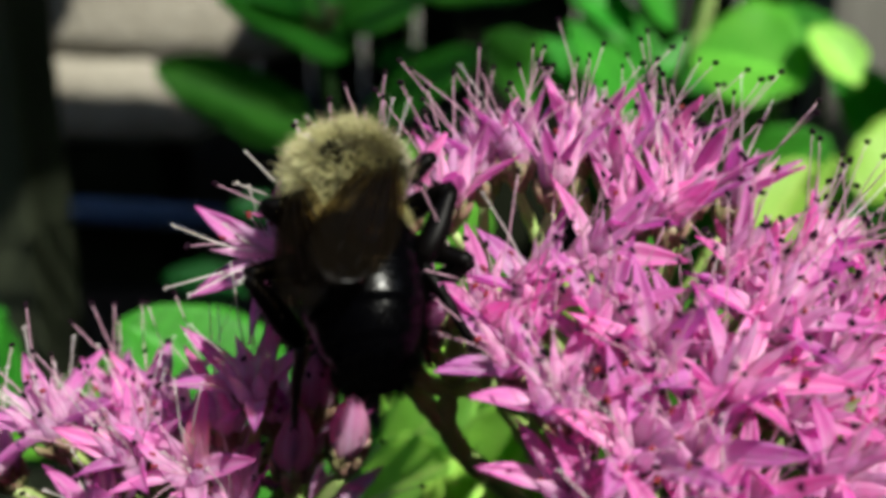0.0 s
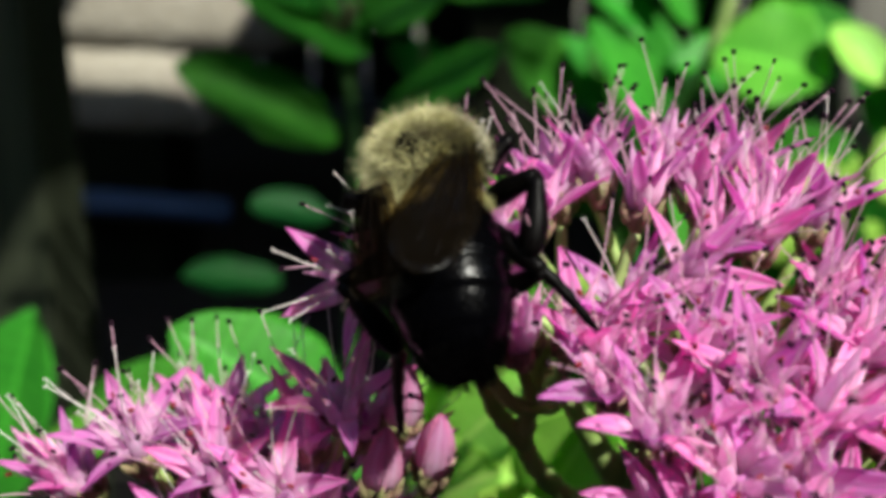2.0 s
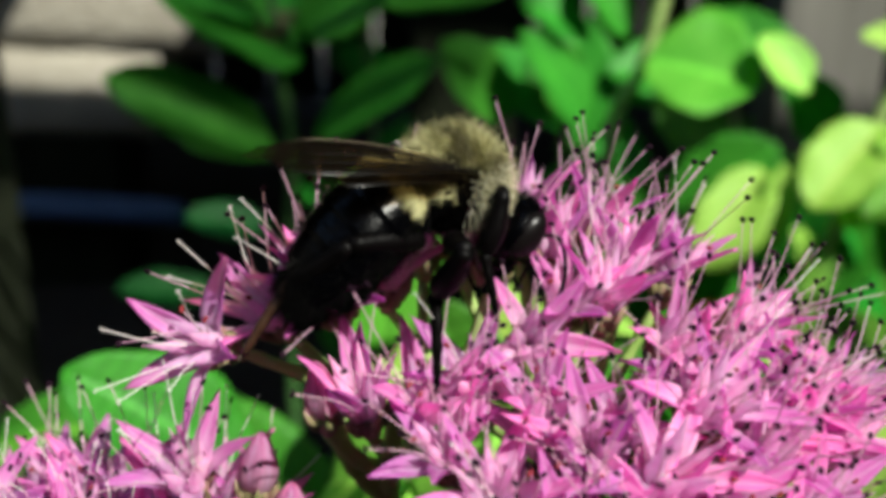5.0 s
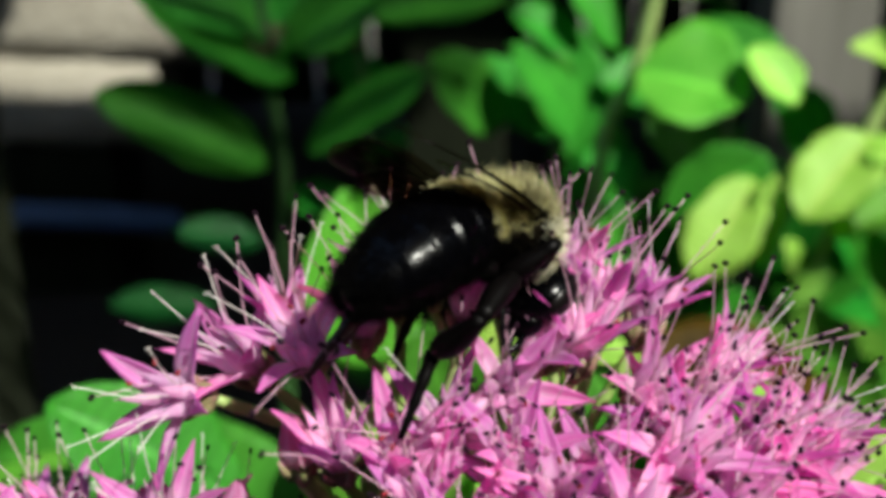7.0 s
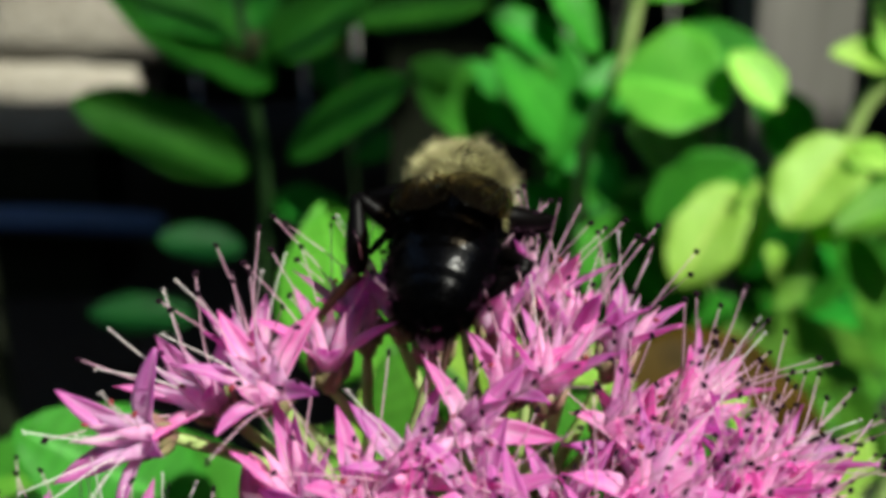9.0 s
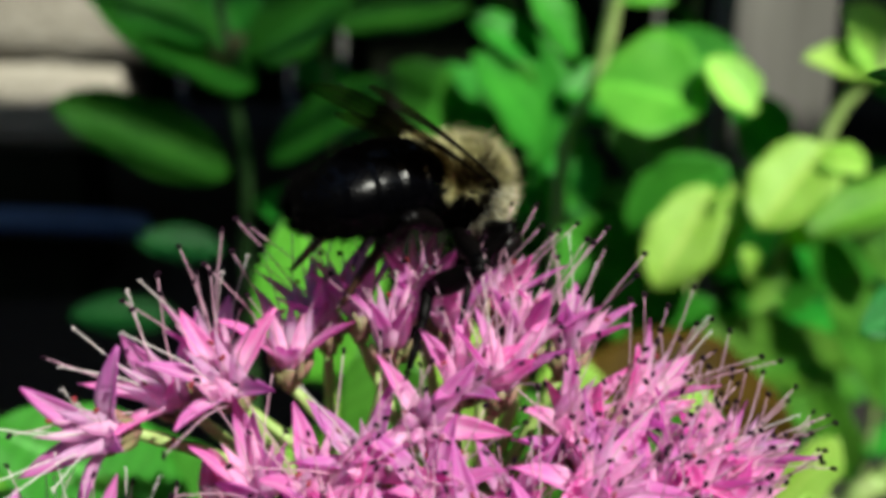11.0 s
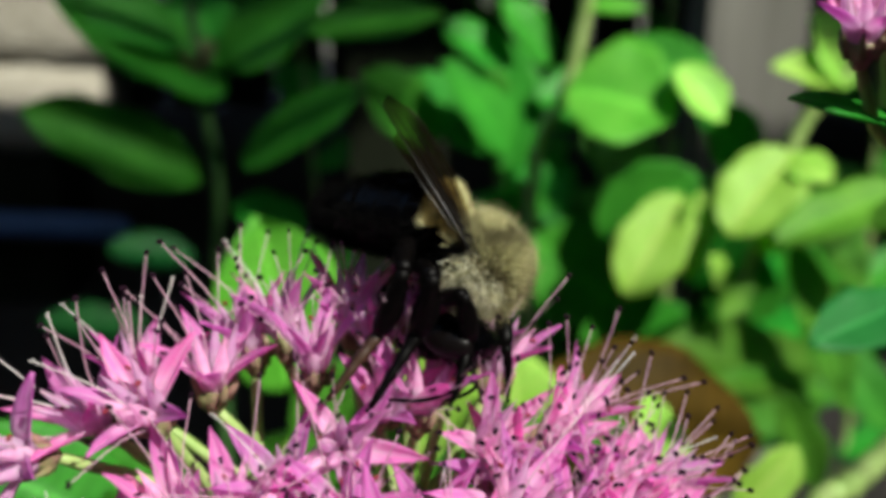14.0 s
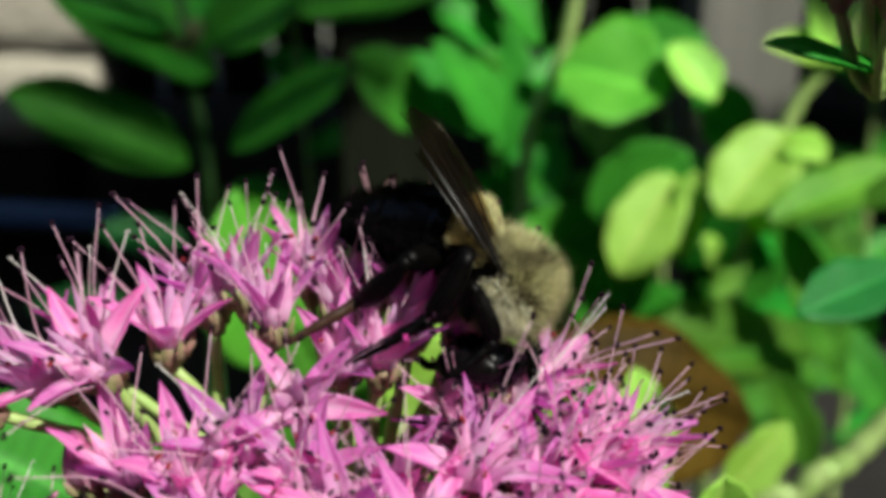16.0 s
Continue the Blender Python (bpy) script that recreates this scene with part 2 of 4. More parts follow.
def ball(centre, radii, seg=10, rings=6, verts=None, faces=None, shape=None):
    verts = [] if verts is None else verts
    faces = [] if faces is None else faces
    start = len(verts)
    for i in range(rings + 1):
        th = math.pi * i / rings
        for j in range(seg):
            ph = 2 * math.pi * j / seg
            d = Vector((math.cos(th), math.sin(th) * math.cos(ph), math.sin(th) * math.sin(ph)))
            k = shape(d) if shape else 1.0
            verts.append(tuple(centre[c] + radii[c] * d[c] * k for c in range(3)))
    for i in range(rings):
        for j in range(seg):
            a, b = start + i * seg + j, start + i * seg + (j + 1) % seg
            faces.append((a, b, b + seg, a + seg))
    return verts, faces


def bent(points, n=8):
    """A smooth line through a few points (Catmull-Rom)."""
    p = [Vector(q) for q in points]
    p = [2 * p[0] - p[1]] + p + [2 * p[-1] - p[-2]]
    out = []
    for k in range(1, len(p) - 2):
        for i in range(n):
            t = i / n
            out.append(0.5 * (2 * p[k] + (p[k + 1] - p[k - 1]) * t + (2 * p[k - 1] - 5 * p[k] + 4 * p[k + 1] - p[k + 2]) * t * t + (3 * p[k] - p[k - 1] - 3 * p[k + 1] + p[k + 2]) * t ** 3))
    out.append(p[-2])
    return out


def stalk(name, points, r0, r1, parent, mat=None, sides=8, label=""):
    line = bent([Vector(p) * 0.001 for p in points])
    n = len(line) - 1
    v, f = tube(line, [(r0 + (r1 - r0) * i / n) * (1 + 0.1 * math.sin(i * 1.9)) * 0.001 for i in range(n + 1)], sides)
    return part(name, mesh_from(name, v, f, [mat or STALK]), parent, label=label)


def aligned(origin, xdir, zhint):
    x = Vector(xdir).normalized()
    z = Vector(zhint) - Vector(zhint).dot(x) * x
    z.normalize()
    y = z.cross(x)
    return Matrix.Translation(origin) @ Matrix((x, y, z)).transposed().to_4x4()


# ---- ground, fence and far things ----
def box_mesh(name, lo, hi, mat, bevel=0.0, rough=0.0, cuts=0):
    bm = bmesh.new()
    bmesh.ops.create_cube(bm, size=1)
    for v in bm.verts:
        v.co = Vector([lo[c] + (v.co[c] + 0.5) * (hi[c] - lo[c]) for c in range(3)])
    if cuts:
        bmesh.ops.subdivide_edges(bm, edges=bm.edges[:], cuts=cuts, use_grid_fill=True)
        for v in bm.verts:
            v.co += rough * noise.noise_vector(v.co * 14)
    elif bevel:
        bmesh.ops.bevel(bm, geom=bm.edges[:], offset=bevel, segments=2, affect="EDGES", profile=0.6)
    me = bpy.data.meshes.new(name)
    bm.to_mesh(me)
    bm.free()
    me.materials.append(mat)
    return me


def build_ground():
    verts, faces, n, size = [], [], 60, 12.0
    for i in range(n + 1):
        for j in range(n + 1):
            x, y = -size + 2 * size * i / n, -size + 2 * size * j / n
            x, y = x * abs(x) / size, y * abs(y) / size
            verts.append((x, y, 0.02 * noise.noise(Vector((x * 3, y * 3, 0))) - 0.02))
    for i in range(n):
        for j in range(n):
            a = i * (n + 1) + j
            faces.append((a, a + n + 1, a + n + 2, a + 1))
    tagged(new("ground", mesh_from("ground", verts, faces, [SOIL_SHADE])), "brown garden soil, coloured near-black for deep shade", "ground", kind="structure")


def build_stone_wall():
    random.seed(4)
    wall = tagged(new("wall_west"), "low dry wall of pale stone blocks, patchily sunlit", "stone wall", kind="structure")
    kinds = []
    for k in range(6):
        w, h = 0.36 + 0.05 * k, 0.152
        v, f = ball((0, 0, 0), (w / 2, 0.10, h / 2), 16, 10, shape=lambda d: 1.0 / max(abs(d[0]) ** 9 + abs(d[1]) ** 9 + abs(d[2]) ** 9, 0.01) ** (1 / 9) * (1 + 0.1 * noise.noise(d * 2.5 + Vector((k, 0, 0)))))
        kinds.append((w, mesh_from("stone", v, f, [STONE])))
    # made-up dark block that carries the stones and replaces the shade below them
    part("shade_sill", box_mesh("shade_sill", (-1.9, 1.57, -0.05), (-0.5, 1.78, 0.246), WOOD_SHADE, bevel=0.004), wall, label="near-black block standing in for shade under the stones")
    for row in range(2, 4):
        x = -1.6 - 0.05 * (row % 2)
        while x < -0.52:
            w, me = random.choice(kinds)
            part("stone", me, wall, pose(x + w / 2, 1.66 + random.uniform(-0.01, 0.01) + 0.012 * row, 0.03 + 0.145 * row, random.uniform(-4, 4), random.uniform(-3, 3), random.uniform(-6, 6)))
            x += w + 0.004


def stake(x, y, w, d, top, mat, label, lean=0.0):
    ob = new("fence_post", box_mesh("fence_post", (-w / 2, -d / 2, -0.1), (w / 2, d / 2, top), mat, bevel=0.003))
    ob.matrix_world = pose(x, y, 0, 0, lean, 0)
    return tagged(ob, label, "fence post", group="garden fence posts")


def build_fence():
    stake(-0.2365, 0.44, 0.083, 0.05, 1.0, WOOD_OLIVE, "dark olive-brown wooden fence post standing in soil")
    stake(0.035, 0.52, 0.055, 0.04, 1.0, WOOD_SHADE, "dark narrow wooden post behind the plants")
    stake(0.199, 0.43, 0.049, 0.03, 1.0, WOOD_GREY, "weathered grey wooden post in patchy sun")
    # added fence; its near-black boards stand in for the shade behind the plants
    wall = tagged(new("wall_north"), "added board fence, coloured near-black for shade, closing the garden", "fence", kind="structure")
    board = box_mesh("board", (-0.145, -0.012, -0.05), (0.145, 0.012, 1.9), WOOD_SHADE, bevel=0.003)
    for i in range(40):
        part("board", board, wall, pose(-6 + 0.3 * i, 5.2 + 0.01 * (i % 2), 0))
    # boards added overhead, out of view, only to shade the bed
    roof = tagged(new("overhead_shade"), "added unseen boards and laths that shade the bed", "roof", kind="structure")
    for x0, x1, y0, y1 in [(a + 0.01, b + 0.01, c - 0.28, d - 0.28) for a, b, c, d in SHADE_BOARDS]:
        part("shade_board", box_mesh("shade_board", (x0, y0, 1.5), (x1, y1, 1.504 if y1 - y0 < 0.03 else 1.53), WOOD_GREY, bevel=0.001), roof)
    pot = tagged(new("hose"), "dull blue garden hose hung on the stone wall", "hose")
    v, f = tube(bent([(-0.7, 1.52, 0.14), (-0.62, 1.5, 0.145), (-0.46, 1.5, 0.135), (-0.38, 1.53, 0.12)], 6), [0.022] * 19, 8)
    part("hose_run", mesh_from("hose_run", v, f, [BLUE]), pot)


def build_enclosure():
    """Plain unseen fences, added to close the place beside and behind the camera and shape its light."""
    for name, m, n in (("wall_south", pose(-2.4, -1.3, 0), 16), ("wall_west_fence", pose(-2.4, -1.3, 0, 0, 0, 90), 21), ("wall_east", pose(2.4, -1.3, 0, 0, 0, 90), 21)):
        wall = tagged(new(name), "added unseen board fence that blocks and bounces light", "fence", kind="structure")
        wall.matrix_world = m
        # pale grey boards, so that they bounce some light onto the flowers
        me = box_mesh("board", (0, -0.012, -0.05), (0.296, 0.012, 2.0), WOOD_GREY, bevel=0.003)
        for i in range(n):
            part("board", me, wall, pose(0.3 * i, 0.006 * (i % 2), 0))


# unseen shade casters above the bed, placed along the sun's rays
SHADE_BOARDS = [(0.3, 1.3, -0.08, 0.215), (-0.6, 0.55, -0.37, -0.085), (-0.6, 3.0, 0.22, 0.895), (-3.0, 0.04, 0.9, 1.04), (0.36, 3.0, 0.9, 1.04), (-3.0, 3.0, 1.06, 5.0)]
# narrow slats, also added, that let thin stripes of sun through: the bed's left part, and the low leaves beside the
# post
SHADE_BOARDS += [(0.555, 0.735, -0.365 + 0.023 * k, -0.3482 + 0.023 * k) for k in range(12)]
SHADE_BOARDS += [(0.805, 1.2, -0.44 + 0.0185 * k, -0.432 + 0.0185 * k) for k in range(6)] + [(0.84, 1.15, -0.262, -0.21)]


# ---- leaves ----
def leaf_mesh(length, width, mat, seed, droop=0.08, cup=0.25):
    rnd = random.Random(seed)
    ph, lobes, bend = rnd.uniform(0, 6), rnd.uniform(5, 8), droop * rnd.uniform(0.3, 1.5)
    twist = rnd.uniform(-0.04, 0.04)

    def profile(u):
        return max(0.06, (math.sin(math.pi * min(1, u ** 0.8)) ** 0.62) * (0.72 + 0.35 * u) * (1 + 0.05 * math.sin(9 * u + ph) + 0.03 * math.sin(21 * u + 2 * ph))) if 0 < u < 1 else 0.06

    def wave(u, v):
        edge = abs(v) ** 3
        return (0.0, edge * width * 0.02 * math.sin(lobes * 2 * u + ph + v) + twist * v * u * width - 0.02 * width * math.exp(-(v * 5) ** 2))

    return blade("leaf", length, width, 16, 10, profile, lambda u: (u, -bend * u * u + 0.4 * bend * u), cup, 0.0009, [mat], wave)


def add_leaves(parent, rows, mat, face, seed, cup=0.25):
    for k, (bx, by, bz, tx, ty, tz, w) in enumerate(rows):
        b, t = Vector((bx, by, bz)) * 0.001, Vector((tx, ty, tz)) * 0.001
        rnd = random.Random(seed + k)
        hint = Vector(face) + Vector((rnd.uniform(-0.3, 0.3), 0, rnd.uniform(-0.2, 0.2)))
        me = leaf_mesh((t - b).length, w * 0.001 * 1.32, mat, seed + k, cup=cup)
        part("leaf", me, parent, aligned(b, t - b, hint))


def plant(label):
    return tagged(new("sedum_plant"), label, "plant", group="sedum plants")


def build_background_plants():
    p = plant("sedum plant with pale green leaves, partly sunlit")
    stalk("stem", [(90, 350, -10), (84, 350, 250), (80.6, 345, 401), (92, 340, 440), (99, 335, 480), (104, 333, 520)], 3.2, 2.4, p)
    add_leaves(p, [
        (91, 335, 441, 128, 318, 433, 42), (96, 340, 470, 119, 335, 470, 7)], LEAF_YELLOW, (0, -0.75, 0.65), 10)
    add_leaves(p, [(72, 345, 416, 46, 335, 451, 25), (43, 350, 418, 17, 340, 447, 23), (73, 350, 449, 45, 345, 463, 17), (86, 345, 448, 69, 345, 474, 18)], LEAF, (0, -0.75, 0.65), 20)
    add_leaves(p, [(169, 335, 407, 140, 330, 434, 22), (104, 326, 384, 136, 318, 411, 28), (129, 345, 341, 80, 338, 384, 40)], LEAF, (0, -0.85, 0.5), 30)
    p = plant("sedum plant with leaves coloured sunlit-bright beside a grey post")
    stalk("stem", [(150, 330, -10), (155, 325, 300), (167, 315, 411), (186, 310, 450), (195, 310, 477), (203, 310, 520)], 3.2, 2.3, p)
    add_leaves(p, [
                (166, 300, 389, 183, 280, 331, 17), (187, 310, 337, 113, 290, 351, 26),
        (185, 300, 330, 119, 280, 332, 22), (208, 300, 407, 150, 280, 394, 19), (174, 290, 395, 183, 280, 377, 13)], LEAF_YELLOW, (0, -0.7, 0.7), 40)
    # leaves in the sun take the brightened leaf colour
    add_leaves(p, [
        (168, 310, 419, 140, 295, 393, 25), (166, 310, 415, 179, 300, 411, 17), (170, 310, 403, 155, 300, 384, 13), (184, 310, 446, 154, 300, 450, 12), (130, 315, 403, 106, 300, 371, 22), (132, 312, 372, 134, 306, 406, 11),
        (187, 310, 442, 173, 310, 468, 22), (134, 294, 386, 140, 294, 373, 9), (138, 292, 364, 150, 292, 377, 8), (128, 322, 449, 143, 312, 431, 17)], LEAF_SUNLIT, (0.1, -0.75, 0.65), 55)
    p = plant("dark green sedum plant standing in shade")
    stalk("stem", [(-50, 372, -10), (-47, 370, 328), (-43, 365, 402), (-48, 360, 451), (-46, 362, 500)], 3.0, 2.2, p, STALK_SHADE)
    add_leaves(p, [
        (-49, 360, 404, -104, 335, 436, 26), (-37, 360, 438, -92, 335, 477, 29), (-50, 350, 455, -82, 335, 467, 11),
        (-33, 360, 409, 14, 340, 442, 19), (-38, 360, 449, 3, 350, 476, 27), (-40, 370, 446, -54, 390, 486, 21), (-6, 380, 460, 49, 380, 469, 21)], LEAF, (0, -0.75, 0.6), 70)
    # two low leaves, darkened by colour to look shaded
    add_leaves(p, [(-53, 360, 373, -84, 350, 380, 15), (-74, 360, 345, -113, 350, 351, 15)], LEAF_SHADE, (0, -0.75, 0.6), 84)
    p = plant("dark green sedum leaves deep in the bed")
    stalk("stem", [(120, 385, -10), (118, 380, 200), (112, 378, 330), (110, 376, 368)], 3.0, 1.2, p)
    add_leaves(p, [
        (112, 378, 330, 78, 372, 402, 24), (114, 378, 310, 150, 360, 345, 26), (112, 378, 335, 62, 365, 350, 24), (116, 380, 290, 170, 350, 310, 28),
        (114, 378, 300, 70, 350, 305, 28), (118, 380, 280, 200, 340, 300, 30), (112, 376, 360, 160, 365, 372, 26), (110, 376, 370, 58, 370, 392, 22),
        (170, 378, 335, 206, 360, 372, 30), (216, 380, 340, 182, 365, 388, 28), (158, 380, 350, 187, 362, 398, 26), (118, 380, 270, 120, 340, 300, 26), (118, 380, 290, 215, 350, 345, 30)], LEAF, (0, -0.7, 0.7), 170)
    rnd = random.Random(41)
    for k in range(34):
        x, y, z = rnd.uniform(0.07, 0.25), rnd.uniform(0.385, 0.41), rnd.uniform(0.30, 0.48)
        a = rnd.uniform(0, 2 * math.pi)
        if x > 0.13 and z > 0.405:
            continue
        mat = rnd.choice([LEAF, LEAF, LEAF_MID])
        part("leaf", leaf_mesh(rnd.uniform(0.038, 0.06), rnd.uniform(0.028, 0.04), mat, 900 + k), p, aligned((x, y, z), (math.cos(a), -0.25, 0.8 * math.sin(a) + 0.2), (0, -0.75, 0.65)))
    for k in range(6):
        a = k * 1.05
        stalk("bract", [(-48, 358, 446), (-48 + 6 * math.cos(a), 356 + 4 * math.sin(a), 451), (-48 + 8 * math.cos(a), 355 + 5 * math.sin(a), 458)], 1.6, 1.0, p, CALYX, label="dull pink bract" if k == 0 else "")
    rnd = random.Random(77)
    for x in (-0.02, 0.1, 0.22, 0.34):
        p = plant("dark green foliage in shade behind the flowers")
        y = 0.58 + rnd.uniform(-0.03, 0.03)
        stalk("stem", [(x * 1000, y * 1000, -10), (x * 1000 + 8, y * 1000, 250), (x * 1000 - 4, y * 1000 - 5, 500)], 3.0, 1.5, p)
        for k in range(9):
            z = 0.17 + 0.04 * k
            a = 2.4 * k + rnd.uniform(-0.4, 0.4)
            way = Vector((math.cos(a), 0.55 * math.sin(a), 0.35))
            part("leaf", leaf_mesh(rnd.uniform(0.05, 0.075), rnd.uniform(0.03, 0.042), LEAF, 300 + k), p, aligned((x, y, z), way, (0, -0.6, 0.8)))
    p = plant("green sedum shoots beside a dry leaf")
    stalk("stem", [(95, 210, -10), (110, 205, 300), (126.6, 200, 342), (136.4, 200, 349.5), (150, 200, 363), (175, 200, 380)], 3.5, 3.0, p)
    add_leaves(p, [
        (147, 260, 349, 164, 260, 313, 13),
        (181, 260, 411, 171, 260, 402, 8)], LEAF_YELLOW, (0, -0.8, 0.6), 90)
    add_leaves(p, [(97, 180, 355, 111, 180, 371, 11), (67, 150, 374, 65, 150, 399, 12)], LEAF_SUNLIT, (0.2, -0.8, 0.6), 93)
    add_leaves(p, [(74, 165, 358, 70, 162, 393, 10)], LEAF_SUNLIT, (0.3, -0.8, 0.5), 98)
    add_leaves(p, [(106, 140, 419, 84, 130, 416, 9)], LEAF_SHADE, (0, -0.8, 0.6), 96)
    ob = new("dry_leaf")
    ob.matrix_world = aligned((0.052, 0.21, 0.371), (1, -0.15, -0.16), (0, -0.9, 0.45))
    part("blade", leaf_mesh(0.066, 0.050, LEAF_DRY, 5, droop=0.25, cup=-0.12), ob)
    stalk("petiole", [(-14, 2, -4), (-7, 1, -1), (1, 0, 0.3)], 1.3, 1.1, ob, LEAF_DRY)
    tagged(ob, "curled brown dead leaf among green sedum leaves", "leaf")


# ---- flowers ----
def petal_mesh(seed, open_deg, length):
    rnd = random.Random(seed)
    a0, a1 = radians(88), radians(90 - open_deg)
    steps, x, z, line = 20, 0.0, 0.0, [(0.0, 0.0)]
    for i in range(steps):
        u = (i + 0.5) / steps
        k = min(1.0, u / 0.35)
        a = a0 + (a1 - a0) * k + radians(8) * math.sin(u * 3 + rnd.uniform(-0.2, 0.2))
        x, z = x + math.cos(a) / steps, z + math.sin(a) / steps
        line.append((x, z))

    def centre(u):
        i = min(steps - 1, int(u * steps))
        f = u * steps - i
        return (line[i][0] * (1 - f) + line[i + 1][0] * f, line[i][1] * (1 - f) + line[i + 1][1] * f)

    def profile(u):
        return max(0.02, (0.55 + 1.7 * u) * (1 - u) ** 1.1 * 1.2) if u > 0.02 else 0.5

    side = rnd.uniform(-0.3, 0.3) * 0.001
    return blade("petal", length * 1.06, 0.0020 * rnd.uniform(0.8, 1.15), 10, 6, profile, centre, 0.85, 0.00022, [PETAL], lambda u, v: (0.0, side * u * v))


def stamen_mesh(seed, length, mats, out, tip_size=1.0):
    rnd = random.Random(seed)
    tip = Vector((length * math.sin(out), rnd.uniform(-0.0009, 0.0009), length * math.cos(out)))
    mid = tip * 0.5 + Vector((-0.0004, rnd.uniform(-0.0003, 0.0003), 0.0003))
    line = bent([(0.0006, 0, 0.0006), mid, tip], 4)
    v, f = tube(line, [0.000074 - 0.000038 * i / 8 for i in range(9)], 5)
    n = len(f)
    d = (tip - mid).normalized()
    for s in (-1, 1):
        ball(tip + Vector((s * 0.0001, 0, 0)) + d * 0.0001, (0.00014 * tip_size, 0.00014 * tip_size, 0.00022 * tip_size), 6, 4, v, f)
    return mesh_from("stamen", v, f, mats, slots=[0] * n + [1] * (len(f) - n))


def carpel_mesh(seed):
    rnd = random.Random(seed)
    n = rnd.uniform(0.1, 0.3)
    line = bent([(0.0004, 0, 0.0004), (0.0009 + 0.0006 * n, 0, 0.0020), (0.0011 + 0.0014 * n, 0, 0.0038), (0.0014 + 0.0028 * n, 0, 0.0054)], 4)
    v, f = tube(line, [0.00026 * (1 - i / 12) + 0.00048 * math.sin(math.pi * min(1, (i / 12) ** 0.7)) * (1 - 0.5 * i / 12) for i in range(13)], 6)
    return mesh_from("carpel", v, f, [CARPEL], [(q[2] / 0.0055, 0.5) for q in v])


def calyx_mesh():
    v, f = tube([(0, 0, -0.0012), (0, 0, -0.0004), (0, 0, 0.0004), (0, 0, 0.0012)], [0.0005, 0.0009, 0.00105, 0.0008], 10)
    for k in range(5):
        a = 2 * math.pi * (k + 0.5) / 5
        c, s = math.cos(a), math.sin(a)
        tube([(0.0009 * c, 0.0009 * s, -0.0002), (0.0014 * c, 0.0014 * s, 0.0008), (0.0017 * c, 0.0017 * s, 0.0019)], [0.0004, 0.00033, 0.00004], 5, v, f)
    return mesh_from("flower", v, f, [CALYX])


def bud_petal_mesh(seed):
    def centre(u):
        return (0.22 * math.sin(math.pi * u) ** 0.7 * (1 - 0.25 * u) + 0.02, u)

    def profile(u):
        return max(0.05, math.sin(math.pi * min(1, u * 0.93 + 0.07)) ** 0.7)

    return blade("petal", 0.0056, 0.0019, 10, 4, profile, centre, -0.35, 0.00025, [BUD])


random.seed(11)
PETALS = [petal_mesh(i, d, l) for i, (d, l) in enumerate([(22, 0.0064), (30, 0.0068), (37, 0.0062), (44, 0.0066), (51, 0.0063), (59, 0.0066), (70, 0.0064)])]
PINK_STAMENS = [stamen_mesh(i, random.uniform(0.0086, 0.0118), [FILAMENT, ANTHER], radians(random.uniform(8, 38))) for i in range(10)]
WHITE_STAMENS = [stamen_mesh(20 + i, random.uniform(0.0092, 0.0122), [FILAMENT_WHITE, FILAMENT_WHITE], radians(random.uniform(15, 40)), 0.45) for i in range(4)]
RED_STAMENS = [stamen_mesh(40 + i, random.uniform(0.0042, 0.0056), [FILAMENT, ANTHER_RED], radians(random.uniform(10, 28))) for i in range(6)]
CARPELS = [carpel_mesh(i) for i in range(5)]
CALYXES = [calyx_mesh()]
BUDS = [bud_petal_mesh(0)]


def flower(head, place, axis, seed, size=1.15, wide=0, white=0.04, red=0.18, count=9, opened=None):
    """One star flower as a part of its head: five petals, ten stamens and five carpels on a green cup."""
    rnd = random.Random(seed)
    m = aligned(place, Vector(axis).orthogonal(), axis) @ pose(0, 0, 0, rnd.uniform(-8, 8), rnd.uniform(-8, 8), rnd.uniform(0, 360)) @ Matrix.Scale(size * rnd.uniform(0.94, 1.06), 4)
    cup = part("flower", CALYXES[0], head, m)
    for k in range(5):
        a = 72 * k + rnd.uniform(-9, 9)
        level = rnd.choice([0, 1, 2, 3, 4, 5, 6]) + wide if opened is None else opened + rnd.choice([-1, 0, 0, 1])
        me = PETALS[min(6, max(0, level))]
        part("petal", me, cup, pose(0, 0, 0, 0, 0, a) @ pose(0.0007, 0, 0.0004, rnd.uniform(-12, 12), rnd.uniform(-9, 9), 0))
        part("carpel", rnd.choice(CARPELS), cup, pose(0, 0, 0.0004, 0, 0, a + 36))
    for k in range(count):
        q = rnd.random()
        me = rnd.choice(WHITE_STAMENS) if q < white else rnd.choice(RED_STAMENS) if q < white + red else rnd.choice(PINK_STAMENS)
        part("stamen", me, cup, pose(0, 0, 0, 0, 0, 360 / count * k + rnd.uniform(-12, 12)) @ pose(0, 0, 0, rnd.uniform(-8, 8), rnd.uniform(-8, 8), 0))
    return cup


def bud(head, place, axis, seed, size=1.15):
    rnd = random.Random(seed)
    m = aligned(place, Vector(axis).orthogonal(), axis) @ pose(0, 0, 0, 0, 0, rnd.uniform(0, 72)) @ Matrix.Scale(size, 4)
    cup = part("bud", CALYXES[0], head, m, "closed pink bud with pale stripes")
    for k in range(5):
        part("petal", BUDS[0], cup, pose(0, 0, 0, 0, 0, 72 * k))
    return cup


def dome(x, z):
    """How far out, in mm, the sloping face of the large flower head lies."""
    return 66.5 + 0.85 * (z - 432) + (0.018 * (x - 15) ** 2 if x > 15 else 0) + (0.05 * (8 - x) ** 2 if x < 8 else 0)


